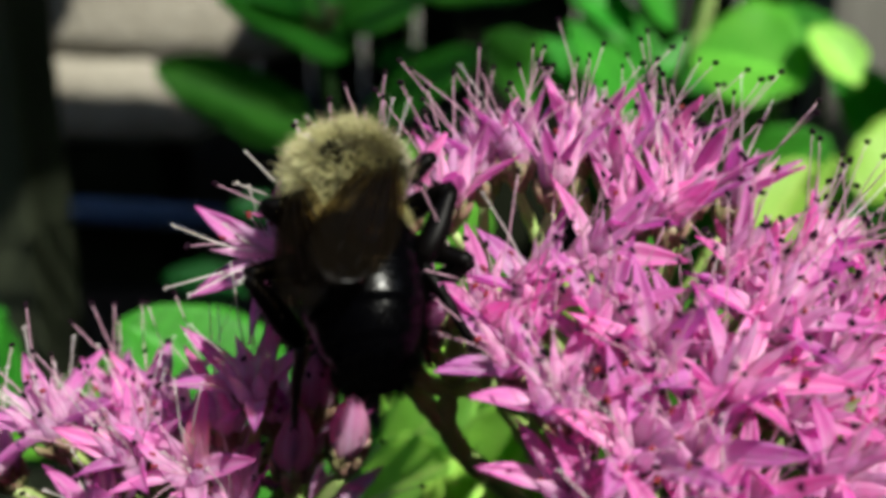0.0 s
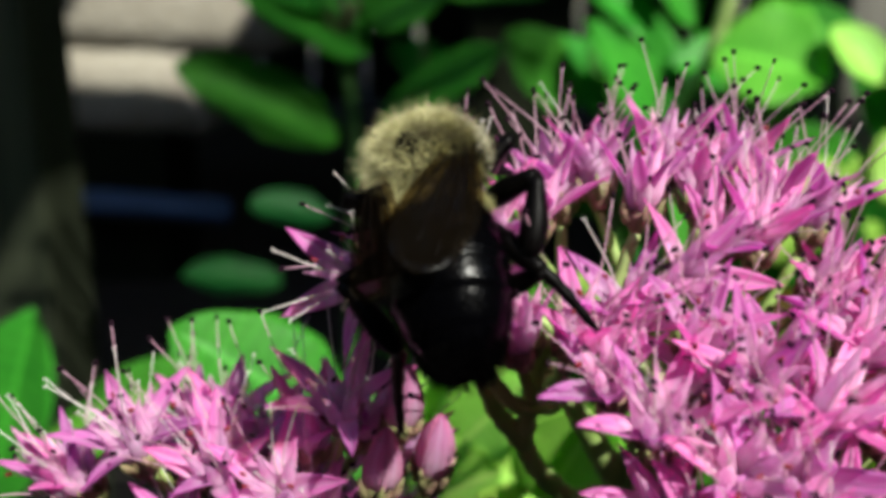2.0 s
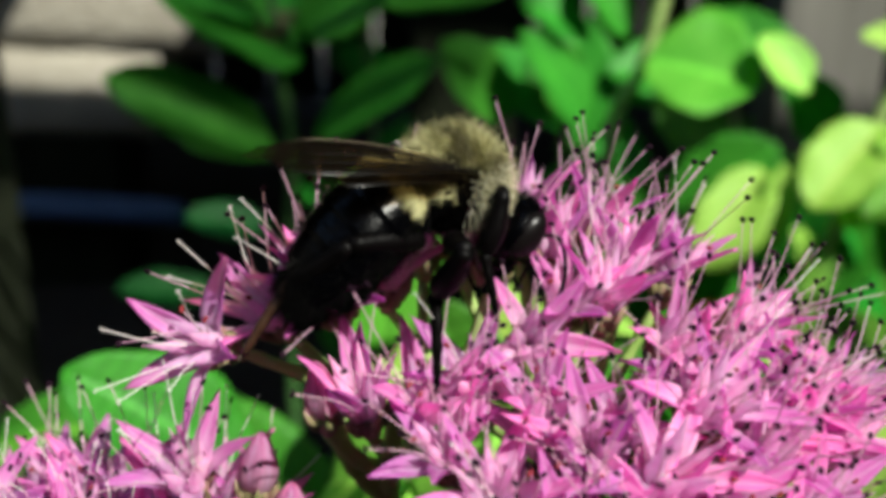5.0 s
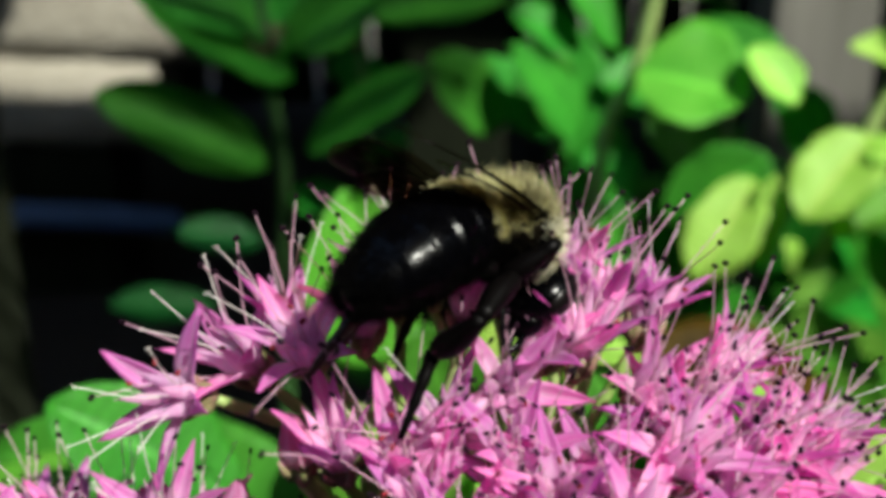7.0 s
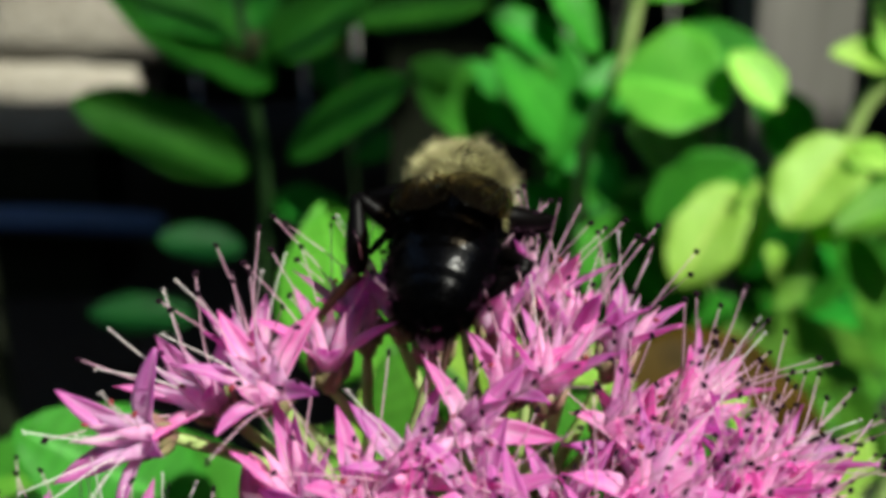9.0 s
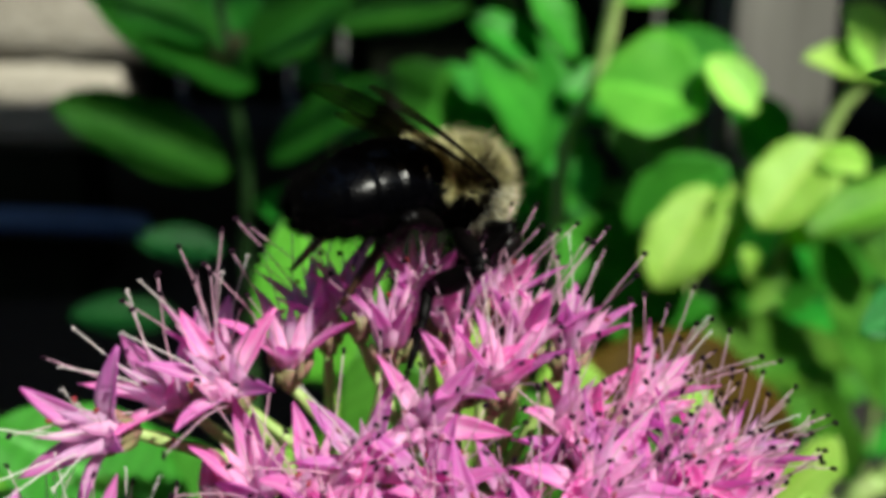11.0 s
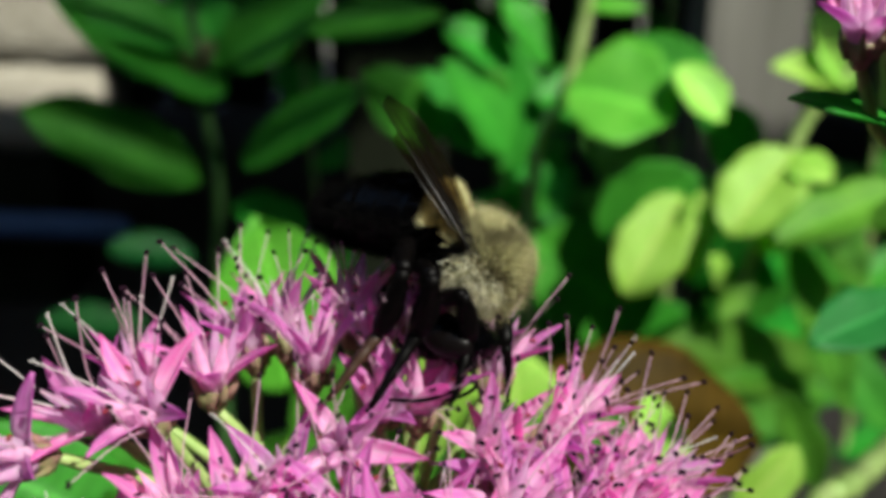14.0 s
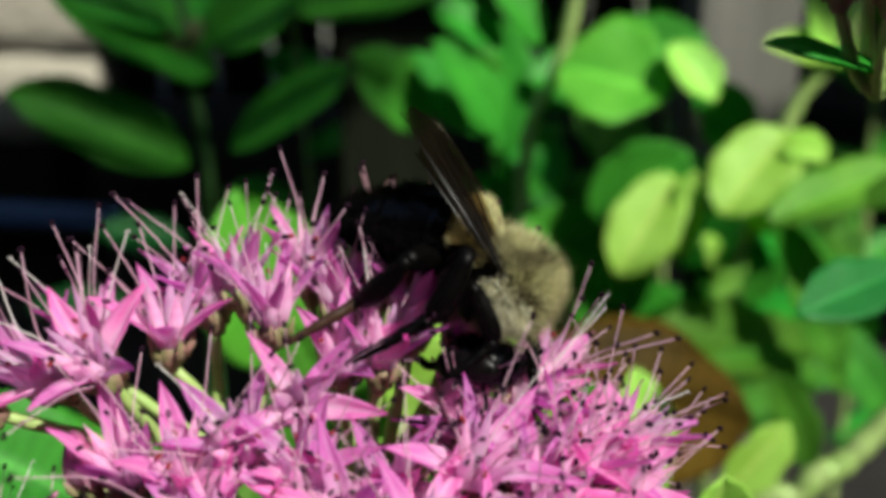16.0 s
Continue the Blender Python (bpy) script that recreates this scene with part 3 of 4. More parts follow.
def side_face(x, z):
    """The same for the smaller head beside it."""
    w = z - 430.0
    return 66.5 - 0.115 * x + 0.379 * w + 0.008 * x * x - 0.004 * x * w + 0.0273 * w * w


def filler(head, taken, spans, count, root, joint, seed, face=dome):
    """More flowers, set deeper between those already placed."""
    rnd, made, tries = random.Random(seed), 0, 0
    while made < count and tries < 4000:
        tries += 1
        x0, x1, z0, z1 = rnd.choice(spans)
        x, z = rnd.uniform(x0, x1), rnd.uniform(z0, z1)
        p = Vector((x, face(x, z) + rnd.uniform(0.5, 4.5), z))
        if min((p - Vector(q)).length for q in taken) < 3.2:
            continue
        taken.append(tuple(p))
        cyme(head, joint, root, [tuple(p)], seed + 1 + made, lift=0.5, count=5, wide=1)
        made += 1


def cyme(head, joint, root, places, seed, lift=0.6, **kw):
    """Flowers on stalks that fan out from a joint of the stem."""
    j, r = Vector(joint) * 0.001, Vector(root) * 0.001
    for k, p in enumerate(places):
        q = Vector(p) * 0.001
        axis = ((q - r).normalized() + Vector((0, 0, lift))).normalized()
        flower(head, q, axis, seed + k, **kw)
        low = q - axis * 0.0012
        stalk("pedicel", [j * 1000, (j * 0.45 + low * 0.55 - axis * 0.002) * 1000, low * 1000], 0.75, 0.5, head, sides=6)


def facing_flower(head, joint, p, axis, opened, seed, **kw):
    """A flower that faces a given way, on a stalk from a joint of the stem (mm)."""
    j, q, a = Vector(joint) * 0.001, Vector(p) * 0.001, Vector(axis).normalized()
    flower(head, q, a, seed, opened=opened, **kw)
    low = q - a * 0.0012
    stalk("pedicel", [j * 1000, (j * 0.4 + low * 0.6 - a * 0.003) * 1000, low * 1000], 0.75, 0.5, head, sides=6)


def build_flower_heads():
    head = plant("pink sedum flower head with star flowers and long stamens")
    stalk("stem", [(30, 120, -10), (22, 110, 250), (14, 92, 385), (11, 84, 408)], 3.0, 1.6, head)
    for top in ((3, 76, 421), (17, 76, 420)):
        stalk("branch", [(11, 84, 406), (11 + (top[0] - 11) * 0.4, 81, 412), top], 1.6, 1.0, head)
    stalk("branch", [(11, 84, 400), (2.7, 78, 409.8), (0.2, 76, 414.4), (-2.6, 74, 419), (-4.0, 71, 424.5)], 1.1, 0.8, head)
    stalk("branch", [(0.2, 76, 414.4), (0.6, 74, 419), (0.9, 72, 423.3), (1.5, 68.5, 427)], 1.0, 0.7, head)
    # the flowers of the crown: place, the way each one faces, and how far it has opened
    crown = [
        ((-12.3, 70.5, 431.6), (-0.42, -0.8, 0.42), 5, dict(white=0.75)), ((-8.0, 74.5, 431.6), (-0.45, -0.35, 0.8), 4, dict(white=0.5)),
        ((-3.2, 70.8, 434.0), (-0.12, -0.58, 0.78), 5, dict(white=0.3)), ((3.6, 80.0, 435.4), (-0.05, 0.05, 1), 3, dict(red=0.3)),
        ((9.2, 73.8, 436.0), (0.08, -0.05, 1), 3, {}), ((-0.9, 67.0, 426.4), (-0.05, -0.3, 1), 0, dict(red=0.1, count=4)), ((2.8, 65.6, 426.8), (0.15, -0.5, 0.85), 3, dict(red=0.4))]
    back = [
        ((11.5, 68.6, 431.9), (0.08, -0.72, 0.62), 5, dict(red=0.3)), ((14.6, 76.0, 436.2), (0.1, 0.0, 1), 3, {}), ((17.8, 69.8, 433.6), (0.25, -0.15, 1), 4, dict(white=0.1)),
        ((22.8, 70.8, 430.0), (0.3, -0.5, 0.8), 5, {}), ((28.0, 71.5, 429.4), (0.62, -0.3, 0.7), 5, dict(white=0.12)), ((34.5, 71.0, 424.8), (0.55, -0.5, 0.68), 5, {}),
        ((28.4, 66.5, 423.8), (0.2, -0.62, 0.72), 5, {}), ((11.6, 64.2, 427.6), (0.1, -0.55, 0.8), 4, dict(red=0.45)), ((20.5, 74.5, 434.6), (0.2, 0.05, 1), 4, {}), ((18.5, 66.0, 425.2), (0.1, -0.6, 0.75), 5, {}),
        ((-5.5, 77.0, 433.0), (-0.2, -0.1, 1), 4, dict(white=0.3)), ((0.6, 75.5, 434.0), (0.0, -0.2, 1), 4, {}), ((14.6, 71.5, 433.0), (0.1, -0.4, 0.9), 4, {}),
        ((7.4, 67.0, 428.4), (0.05, -0.6, 0.8), 5, dict(red=0.3)), ((31.6, 69.5, 426.0), (0.45, -0.4, 0.8), 5, {}),
        ((6.6, 78.5, 437.0), (0.0, 0.05, 1), 3, {}), ((12.2, 78.5, 438.2), (0.05, 0.1, 1), 3, dict(white=0.15)), ((18.2, 78.0, 437.6), (0.15, 0.1, 1), 3, {}), ((24.6, 76.5, 433.6), (0.4, 0.0, 0.95), 4, {}), ((30.5, 75.5, 429.0), (0.55, -0.1, 0.9), 4, {})]
    for joint, some, seed in (((3, 76, 421), crown, 100), ((17, 76, 420), back, 200)):
        for k, (p, axis, opened, more) in enumerate(some):
            facing_flower(head, joint, p, axis, opened, seed + k, **more)
    bud(head, Vector((-4.2, 67.0, 426.6)) * 0.001, (-0.1, -0.2, 1), 500, 1.0)
    stalk("pedicel", [(3, 76, 418), (-1, 71, 420.5), (-4.1, 67.2, 425.6)], 0.8, 0.7, head, sides=6)
    add_leaves(head, [
                (35, 110, 402, 28, 110, 417, 11), (18, 130, 383, 6, 130, 416, 16), (24, 96, 398, 22, 90, 420, 9), (32, 100, 396, 28, 94, 417, 9), (44, 108, 398, 42, 102, 418, 12), (41, 100, 388, 38, 92, 406, 10)], LEAF_MID, (0, -0.7, 0.7), 120)
    add_leaves(head, [(-3, 185, 388, -6, 180, 427, 24)], LEAF_YELLOW, (0.3, -0.6, 0.7), 1300)
    # leaves behind the heads, coloured bright as if the sun reached them
    add_leaves(head, [(26, 200, 318, -12, 190, 372, 40), (2, 195, 340, 6, 185, 392, 30), (25, 200, 345, 24, 190, 398, 30), (50, 200, 338, 48, 190, 392, 30)], LEAF_SUNLIT, (0.35, -0.6, 0.7), 1330)
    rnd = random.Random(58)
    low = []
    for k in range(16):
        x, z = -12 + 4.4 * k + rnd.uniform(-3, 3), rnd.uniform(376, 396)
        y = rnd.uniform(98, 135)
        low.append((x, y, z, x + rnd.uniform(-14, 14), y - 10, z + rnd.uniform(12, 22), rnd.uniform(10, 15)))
    # low gap leaves, brightened by colour where the heads block the sun
    add_leaves(head, low, LEAF_SUNLIT, (0.2, -0.7, 0.7), 1200)

    head = plant("dense pink sedum flower head on a pale green stalk")
    stalk("stem", [(45, 110, -10), (38, 100, 250), (26, 84, 380), (22, 78, 402)], 3.0, 1.8, head)
    for top in ((20, 72, 409), (28, 74, 414)):
        stalk("branch", [(22, 78, 401), (22 + (top[0] - 22) * 0.4, 76, 406), top], 1.6, 1.0, head)
    side = [(33.3, 70.0, 423.0), (26.5, 69.5, 423.7), (31.0, 67.5, 422.0), (25.4, 69.0, 426.7), (37.5, 71.0, 419.0), (35.0, 67.0, 415.5)]
    front = [
        (8.3, 58.9, 422.6), (19.7, 59.5, 424.3), (15.4, 61.8, 426.0), (23.7, 63.8, 427.0), (5.4, 62.4, 424.6), (13.3, 57.2, 420.6),
        (24.2, 60.4, 422.5), (17.3, 56.6, 420.0), (31.9, 62.0, 420.2), (26.6, 57.9, 418.6), (21.0, 56.0, 416.5), (34.0, 60.5, 415.0), (11.5, 55.5, 415.5)]
    cyme(head, (28, 74, 414), (22, 84, 404), side, 300, lift=0.45)
    for k, p in enumerate(front):
        turn = 0.25 * math.sin(2.3 * k)
        facing_flower(head, (20, 70, 408), p, (0.012 * (p[0] - 15) + turn, -0.6, 0.75 + 0.2 * math.cos(1.7 * k)), 4 + k % 2, 400 + k, red=0.25, size=1.2)
    filler(head, side + front, [(9, 38, 413, 425)], 16, (18, 74, 400), (20, 70, 408), 3000)

    head = plant("smaller pink sedum flower head with buds and white stamens")
    stalk("stem", [(-40, 120, -10), (-34, 108, 250), (-25, 90, 375), (-22, 84, 392)], 3.2, 2.2, head)
    cyme(head, (-22, 80, 400), (-24, 86, 388), [(-26.4, 73.5, 411.6), (-34.4, 77.0, 410.8), (-18.5, 71.0, 415.6), (-14.7, 73.0, 415.9), (-38.5, 73.0, 410.5), (-39.0, 72.0, 411.1), (-17.6, 69.0, 408.4), (-28.7, 70.0, 406.7)], 600, white=0.4, wide=1)
    for k, (p, axis) in enumerate([((-15.2, 68.6, 420.0), (0.1, -0.6, 0.8)), ((-20.5, 68.5, 413.0), (0.0, -0.6, 0.8)), ((-32.7, 71.0, 415.0), (-0.3, -0.4, 0.85)), ((-25.6, 69.5, 413.6), (-0.1, -0.55, 0.85))]):
        facing_flower(head, (-22, 80, 400), p, axis, 5, 640 + k, white=0.4)
    filler(head, [(-26.4, 73.5, 411.6), (-34.4, 77.0, 410.8), (-18.5, 71.0, 415.6), (-14.7, 73.0, 415.9), (-38.5, 73.0, 410.5), (-17.6, 69.0, 408.4), (-28.7, 70.0, 406.7)], [(-42, -12, 400, 414)], 18, (-25, 84, 388), (-22, 80, 400), 4000, side_face)
    for k, p in enumerate([(-8.1, 68.0, 414.9), (-12.4, 67.0, 414.2), (-10.8, 71.0, 417.9)]):
        bud(head, Vector(p) * 0.001, (0.15, -0.1, 1), 700 + k)
        stalk("pedicel", [(-22, 80, 400), (-14, 72, 406), (p[0], p[1], p[2] - 1)], 0.8, 0.6, head, sides=6)
    stalk("branch", [(-22, 84, 391), (-22, 82, 396), (-22, 80, 401)], 1.8, 1.2, head)
    add_leaves(head, [(-8, 155, 366, -77, 165, 381, 26), (-81, 150, 374, -58, 150, 384, 10), (-21, 125, 391, -45, 120, 410, 16)], LEAF_MID, (0, -0.7, 0.7), 140)

    add_leaves(head, [(-119, 200, 334, -104, 200, 385, 21)], LEAF, (0.3, -0.7, 0.6), 180)
    add_leaves(head, [(-78, 143, 378, -46, 140, 391, 9)], LEAF_YELLOW, (0, -0.7, 0.7), 190)

    head = plant("pink sedum flower on green stalks with one dark leaf")
    stalk("stem", [(125, 100, -10), (115, 95, 300), (84, 84, 425), (66, 81, 452)], 3.0, 1.8, head)
    cyme(head, (63, 81, 454), (62, 84, 446), [(56.4, 77.0, 462.5), (60.5, 80.0, 464.0), (64.5, 77, 462.5), (60.0, 75.5, 462.0)], 800, lift=0.7, wide=3)
    add_leaves(head, [(63, 80, 456, 51, 78, 459, 3)], LEAF, (0, -0.5, 0.9), 160)


# ---- bee ----
def hairs(verts, faces, centre, radii, count, length, keep, rnd, sweep=(-0.35, 0, 0.1), thick=0.00004):
    c = Vector(centre)
    made = 0
    while made < count:
        d = Vector((rnd.gauss(0, 1), rnd.gauss(0, 1), rnd.gauss(0, 1))).normalized()
        if not keep(d):
            continue
        made += 1
        p = c + Vector([radii[k] * d[k] for k in range(3)])
        n = Vector([d[k] / radii[k] for k in range(3)]).normalized()
        way = (n + 0.5 * Vector((rnd.gauss(0, 1), rnd.gauss(0, 1), rnd.gauss(0, 1))) + Vector(sweep)).normalized()
        a = way.orthogonal().normalized() * thick
        b = way.cross(a)
        i = len(verts)
        tip = p + way * length * rnd.uniform(0.6, 1.15)
        verts.extend([tuple(p + a - n * 0.0001), tuple(p - 0.5 * a + 0.87 * b - n * 0.0001), tuple(p - 0.5 * a - 0.87 * b - n * 0.0001), tuple(tip)])
        faces.extend([(i, i + 1, i + 3), (i + 1, i + 2, i + 3), (i + 2, i, i + 3)])


def wing_mesh(name, length, width, seed):
    def profile(u):
        return max(0.05, (0.16 + 0.95 * math.sin(math.pi * min(1, u) * 0.62)) * (1 - max(0, (u - 0.72) / 0.28) ** 2.4) ** 0.5) if u < 1 else 0.05

    me = blade(name, length, width, 16, 6, profile, lambda u: (u, 0.03 * math.sin(3 * u)), 0.04, 0.00005, [WING, VEIN])
    v, f = [], []
    for y0, y1, end in ((0.0, 0.46, 0.95), (0.0, 0.2, 0.9), (0.0, -0.1, 0.85), (-0.02, -0.38, 0.7)):
        line = [(length * u * end, width * (y0 + (y1 - y0) * u ** 0.6) * min(1, 0.4 + u), length * 0.03 * math.sin(3 * u * end) + 0.00003) for u in [i / 8 for i in range(9)]]
        tube(line, [0.00011 - 0.00006 * i / 8 for i in range(9)], 5, v, f)
    return me, mesh_from("vein", v, f, [VEIN])


# each pair of legs: hip and resting toe on the left side, the lengths of thigh, shin and foot, and the thickness
LEGS = [
    ("front", (0.0054, 0.0022, -0.0032), (0.0120, 0.0052, -0.0085), (0.0044, 0.0048, 0.0046), 0.0008),
    ("middle", (0.0025, 0.0030, -0.0034), (0.0030, 0.0100, -0.0105), (0.0058, 0.0058, 0.0066), 0.00098),
    ("hind", (0.0002, 0.0030, -0.0030), (-0.0060, 0.0080, -0.0095), (0.0060, 0.0064, 0.0062), 0.00092),
]


def bend_leg(hip, toe, s, sizes):
    """The poses of thigh (in the bee's space), shin and foot (in the thigh's) that carry the foot to the toe's place."""
    a, b, c = sizes
    d = toe - hip
    if d.length > 0.97 * (a + b + c):
        toe = hip + d.normalized() * 0.97 * (a + b + c)
    ankle = toe - c * (d.normalized() * 0.85 + Vector((0, 0.1 * s, -0.45))).normalized()
    e = ankle - hip
    far = min(max(e.length, 0.35 * (a + b)), 0.985 * (a + b))
    e = e.normalized()
    ankle = hip + e * far
    k = (a * a - b * b + far * far) / (2 * far)
    pole = Vector((0.1, s, 0.75))
    pole = (pole - pole.dot(e) * e).normalized()
    knee = hip + e * k + pole * math.sqrt(max(a * a - k * k, 0))
    side = e.cross(pole)
    thigh = aligned(hip, knee - hip, side)
    return thigh, thigh.inverted() @ aligned(knee, ankle - knee, side), thigh.inverted() @ aligned(ankle, toe - ankle, side)


def build_bee():
    rnd = random.Random(3)
    bee = tagged(new("bumble_bee"), "black bumble bee with yellow furry thorax on pink flowers", "bee")
    # abdomen of overlapping plates, with a short black nap
    def on_abdomen(u, a):
        r = min(1.0, 0.5 + 5 * u) * (0.72 + 0.28 * math.sin(math.pi * min(1, u / 0.9))) * max(0.0, 1 - u ** 7) ** 0.5
        plate = (u * 6.2) % 1.0
        r *= 1.0 + 0.05 * plate - 0.05 * (plate > 0.92)
        return Vector((0.0012 - 0.0138 * u, 0.0043 * r * math.cos(a), 0.0002 - 0.0018 * u * u + 0.0037 * r * math.sin(a) * (0.85 if math.sin(a) < 0 else 1.0)))

    rings, seg = 62, 32
    verts = [tuple(on_abdomen(i / rings, 2 * math.pi * j / seg)) for i in range(rings + 1) for j in range(seg)]
    faces = []
    for i in range(rings):
        for j in range(seg):
            a, b = i * seg + j, i * seg + (j + 1) % seg
            faces.append((a, a + seg, b + seg, b))
    abdomen = part("abdomen", mesh_from("abdomen", verts, faces, [SHELL]), bee, label="shiny black abdomen with fine pale bands")
    v, f = [], []
    for _ in range(9500):
        u, a = rnd.uniform(0.04, 0.985), rnd.uniform(0, 2 * math.pi)
        if math.sin(a) > -0.2 and 0.1 < u < 0.85 and rnd.random() < 0.75:
            continue
        p = on_abdomen(u, a)
        n = (p - Vector((0.0012 - 0.0128 * u, 0, 0.0002 - 0.0018 * u * u))).normalized()
        way = (n * 0.8 + Vector((-0.9, 0, 0)) + 0.3 * Vector((rnd.gauss(0, 1), rnd.gauss(0, 1), rnd.gauss(0, 1)))).normalized()
        side = way.orthogonal().normalized() * 0.00003
        up = way.cross(side)
        long = rnd.uniform(0.0004, 0.0009) * (1.6 if u > 0.8 or math.sin(a) < -0.3 else 1.0)
        k = len(v)
        v.extend([tuple(p + side), tuple(p - 0.5 * side + 0.87 * up), tuple(p - 0.5 * side - 0.87 * up), tuple(p + way * long)])
        f.extend([(k, k + 1, k + 3), (k + 1, k + 2, k + 3), (k + 2, k, k + 3)])
    tagged(part("abdomen_hair", mesh_from("abdomen_hair", v, f, [HAIR_BLACK], smooth=False), abdomen), kind="stuff")
    v, f = [], []
    for _ in range(3000):
        u, a = rnd.uniform(0.0, 0.16), rnd.uniform(-0.2, math.pi + 0.2)
        p = on_abdomen(u, a)
        n = (p - Vector((p.x, 0, 0.0002))).normalized()
        way = (n * 0.8 + Vector((-0.8, 0, 0)) + 0.3 * Vector((rnd.gauss(0, 1), rnd.gauss(0, 1), rnd.gauss(0, 1)))).normalized()
        side = way.orthogonal().normalized() * 0.00003
        up, k = way.cross(side), len(v)
        v.extend([tuple(p + side), tuple(p - 0.5 * side + 0.87 * up), tuple(p - 0.5 * side - 0.87 * up), tuple(p + way * rnd.uniform(0.0007, 0.0013))])
        f.extend([(k, k + 1, k + 3), (k + 1, k + 2, k + 3), (k + 2, k, k + 3)])
    tagged(part("band_fur", mesh_from("band_fur", v, f, [HAIR_YELLOW], smooth=False), abdomen), "pale yellow fur band", kind="stuff")
    # thorax: yellow above and on the front flanks, black below the wings, a bald spot on the back
    def furred(d):
        return (d.z > (0.32 if -0.35 < d.x < 0.12 else -0.1) or (d.x > 0.12 and d.z > -0.6)) and (d.x + 0.12) ** 2 + d.y ** 2 > (0.06 + rnd.gauss(0, 0.035)) * (d.z > 0)

    v, f = ball((0.0044, 0, 0.0003), (0.0036, 0.0040, 0.0036), 28, 18)
    part("thorax", mesh_from("thorax", v, f, [HAIR_SKIN]), bee, label="yellow furry thorax")
    v, f = [], []
    hairs(v, f, (0.0044, 0, 0.0003), (0.0036, 0.0040, 0.0036), 6200, 0.0014, furred, rnd, (-0.35, 0, 0.15), 0.000026)
    hairs(v, f, (0.0044, 0, 0.0003), (0.0037, 0.0041, 0.0037), 1700, 0.0019, furred, rnd, (-0.4, 0, 0.3), 0.000024)
    tagged(part("thorax_fur", mesh_from("thorax_fur", v, f, [HAIR_YELLOW], smooth=False), bee), "dense pale yellow fur", kind="stuff")
    v, f = [], []
    hairs(v, f, (0.0044, 0, 0.0003), (0.0037, 0.0041, 0.0037), 2600, 0.0010, lambda d: not furred(d), rnd, (-0.2, 0, -0.2))
    tagged(part("breast_hair", mesh_from("breast_hair", v, f, [HAIR_BLACK], smooth=False), bee), kind="stuff")
    v, f = [], []
    hairs(v, f, (0.0044, 0, 0.0003), (0.0038, 0.0042, 0.0038), 1800, 0.0013, lambda d: -0.85 < d.z + rnd.gauss(0, 0.12) < 0.1 and 0.1 < d.x + rnd.gauss(0, 0.15) < 0.9 and abs(d.y) > 0.4, rnd, (0.1, 0, -0.2), 0.00004)
    tagged(part("flank_fur", mesh_from("flank_fur", v, f, [HAIR_LIT_CREAM], smooth=False), bee), "cream fur below the wings, paler as if sunlit", kind="stuff")
    v, f = ball((0.0039, 0, 0.0034), (0.0007, 0.0005, 0.0004), 14, 8)
    part("bald_spot", mesh_from("bald_spot", v, f, [SHELL]), bee, label="bare shiny black spot on the back")
    # head
    v, f = ball((0.0094, 0, -0.0018), (0.0018, 0.0032, 0.0028), 20, 12)
    ball((0.0104, 0, -0.0040), (0.0011, 0.0017, 0.0012), 12, 8, v, f)
    head = part("head", mesh_from("head", v, f, [SHELL]), bee, pose(0.0084, 0, -0.0043) @ pose(0, 0, 0, 0, 46, 0) @ Matrix.Scale(1.12, 4) @ pose(-0.0094, 0, 0.0018))
    v, f = [], []
    hairs(v, f, (0.0094, 0, -0.0018), (0.0018, 0.0032, 0.0028), 500, 0.0008, lambda d: abs(d.y) < 0.8, rnd, (0.2, 0, 0.1))
    tagged(part("head_hair", mesh_from("head_hair", v, f, [HAIR_BLACK], smooth=False), head), kind="stuff")
    for s in (-1, 1):
        v, f = ball((0.0097, 0.0025 * s, -0.0017), (0.0011, 0.0008, 0.0019), 14, 10)
        part("eye", mesh_from("eye", v, f, [EYE_BLACK]), head)
        line = bent([(0.0110, 0.0009 * s, -0.0012), (0.0125, 0.0017 * s, -0.0004), (0.0140, 0.0026 * s, -0.0024), (0.0146, 0.0030 * s, -0.0050)], 5)
        v, f = tube(line, [0.00016] * len(line), 6)
        part("antenna", mesh_from("antenna", v, f, [LEG]), head)
        v, f = tube(bent([(0.0106, 0.0005 * s, -0.0046), (0.0110, 0.0004 * s, -0.0058), (0.0106, 0.0001 * s, -0.0066)], 4), [0.0004 - 0.00003 * i for i in range(9)], 6)
        part("mandible", mesh_from("mandible", v, f, [SHELL]), head)
    moving = {"abdomen": abdomen}
    fore, fore_veins = wing_mesh("forewing", 0.0162, 0.0046, 1)
    hind, hind_veins = wing_mesh("hindwing", 0.0118, 0.0034, 2)
    for s, side in ((1, "l"), (-1, "r")):
        w = part("forewing", fore, bee, pose(0.0040, 0.0030 * s, 0.0030, 0, 0, 0))
        part("vein", fore_veins, w)
        h = part("hindwing", hind, bee, pose(0.0026, 0.0030 * s, 0.0026, 0, 0, 0))
        part("vein", hind_veins, h)
        moving["forewing_" + side], moving["hindwing_" + side] = w, h
    # legs, each of three lengths that bend at knee and ankle; all lie along x and are posed by bend_leg
    for pair, hip, toe, sizes, thickness in LEGS:
        r = 0.82 * thickness
        a, b, c = sizes
        v, f = tube(bent([(0, 0, 0), (a / 2, 0, 0.0002), (a, 0, 0)], 4), [r * k for k in (0.75, 0.95, 1.1, 1.2, 1.2, 1.1, 1.0, 0.9, 0.8)], 8)
        femur = mesh_from("leg", v, f, [LEG])
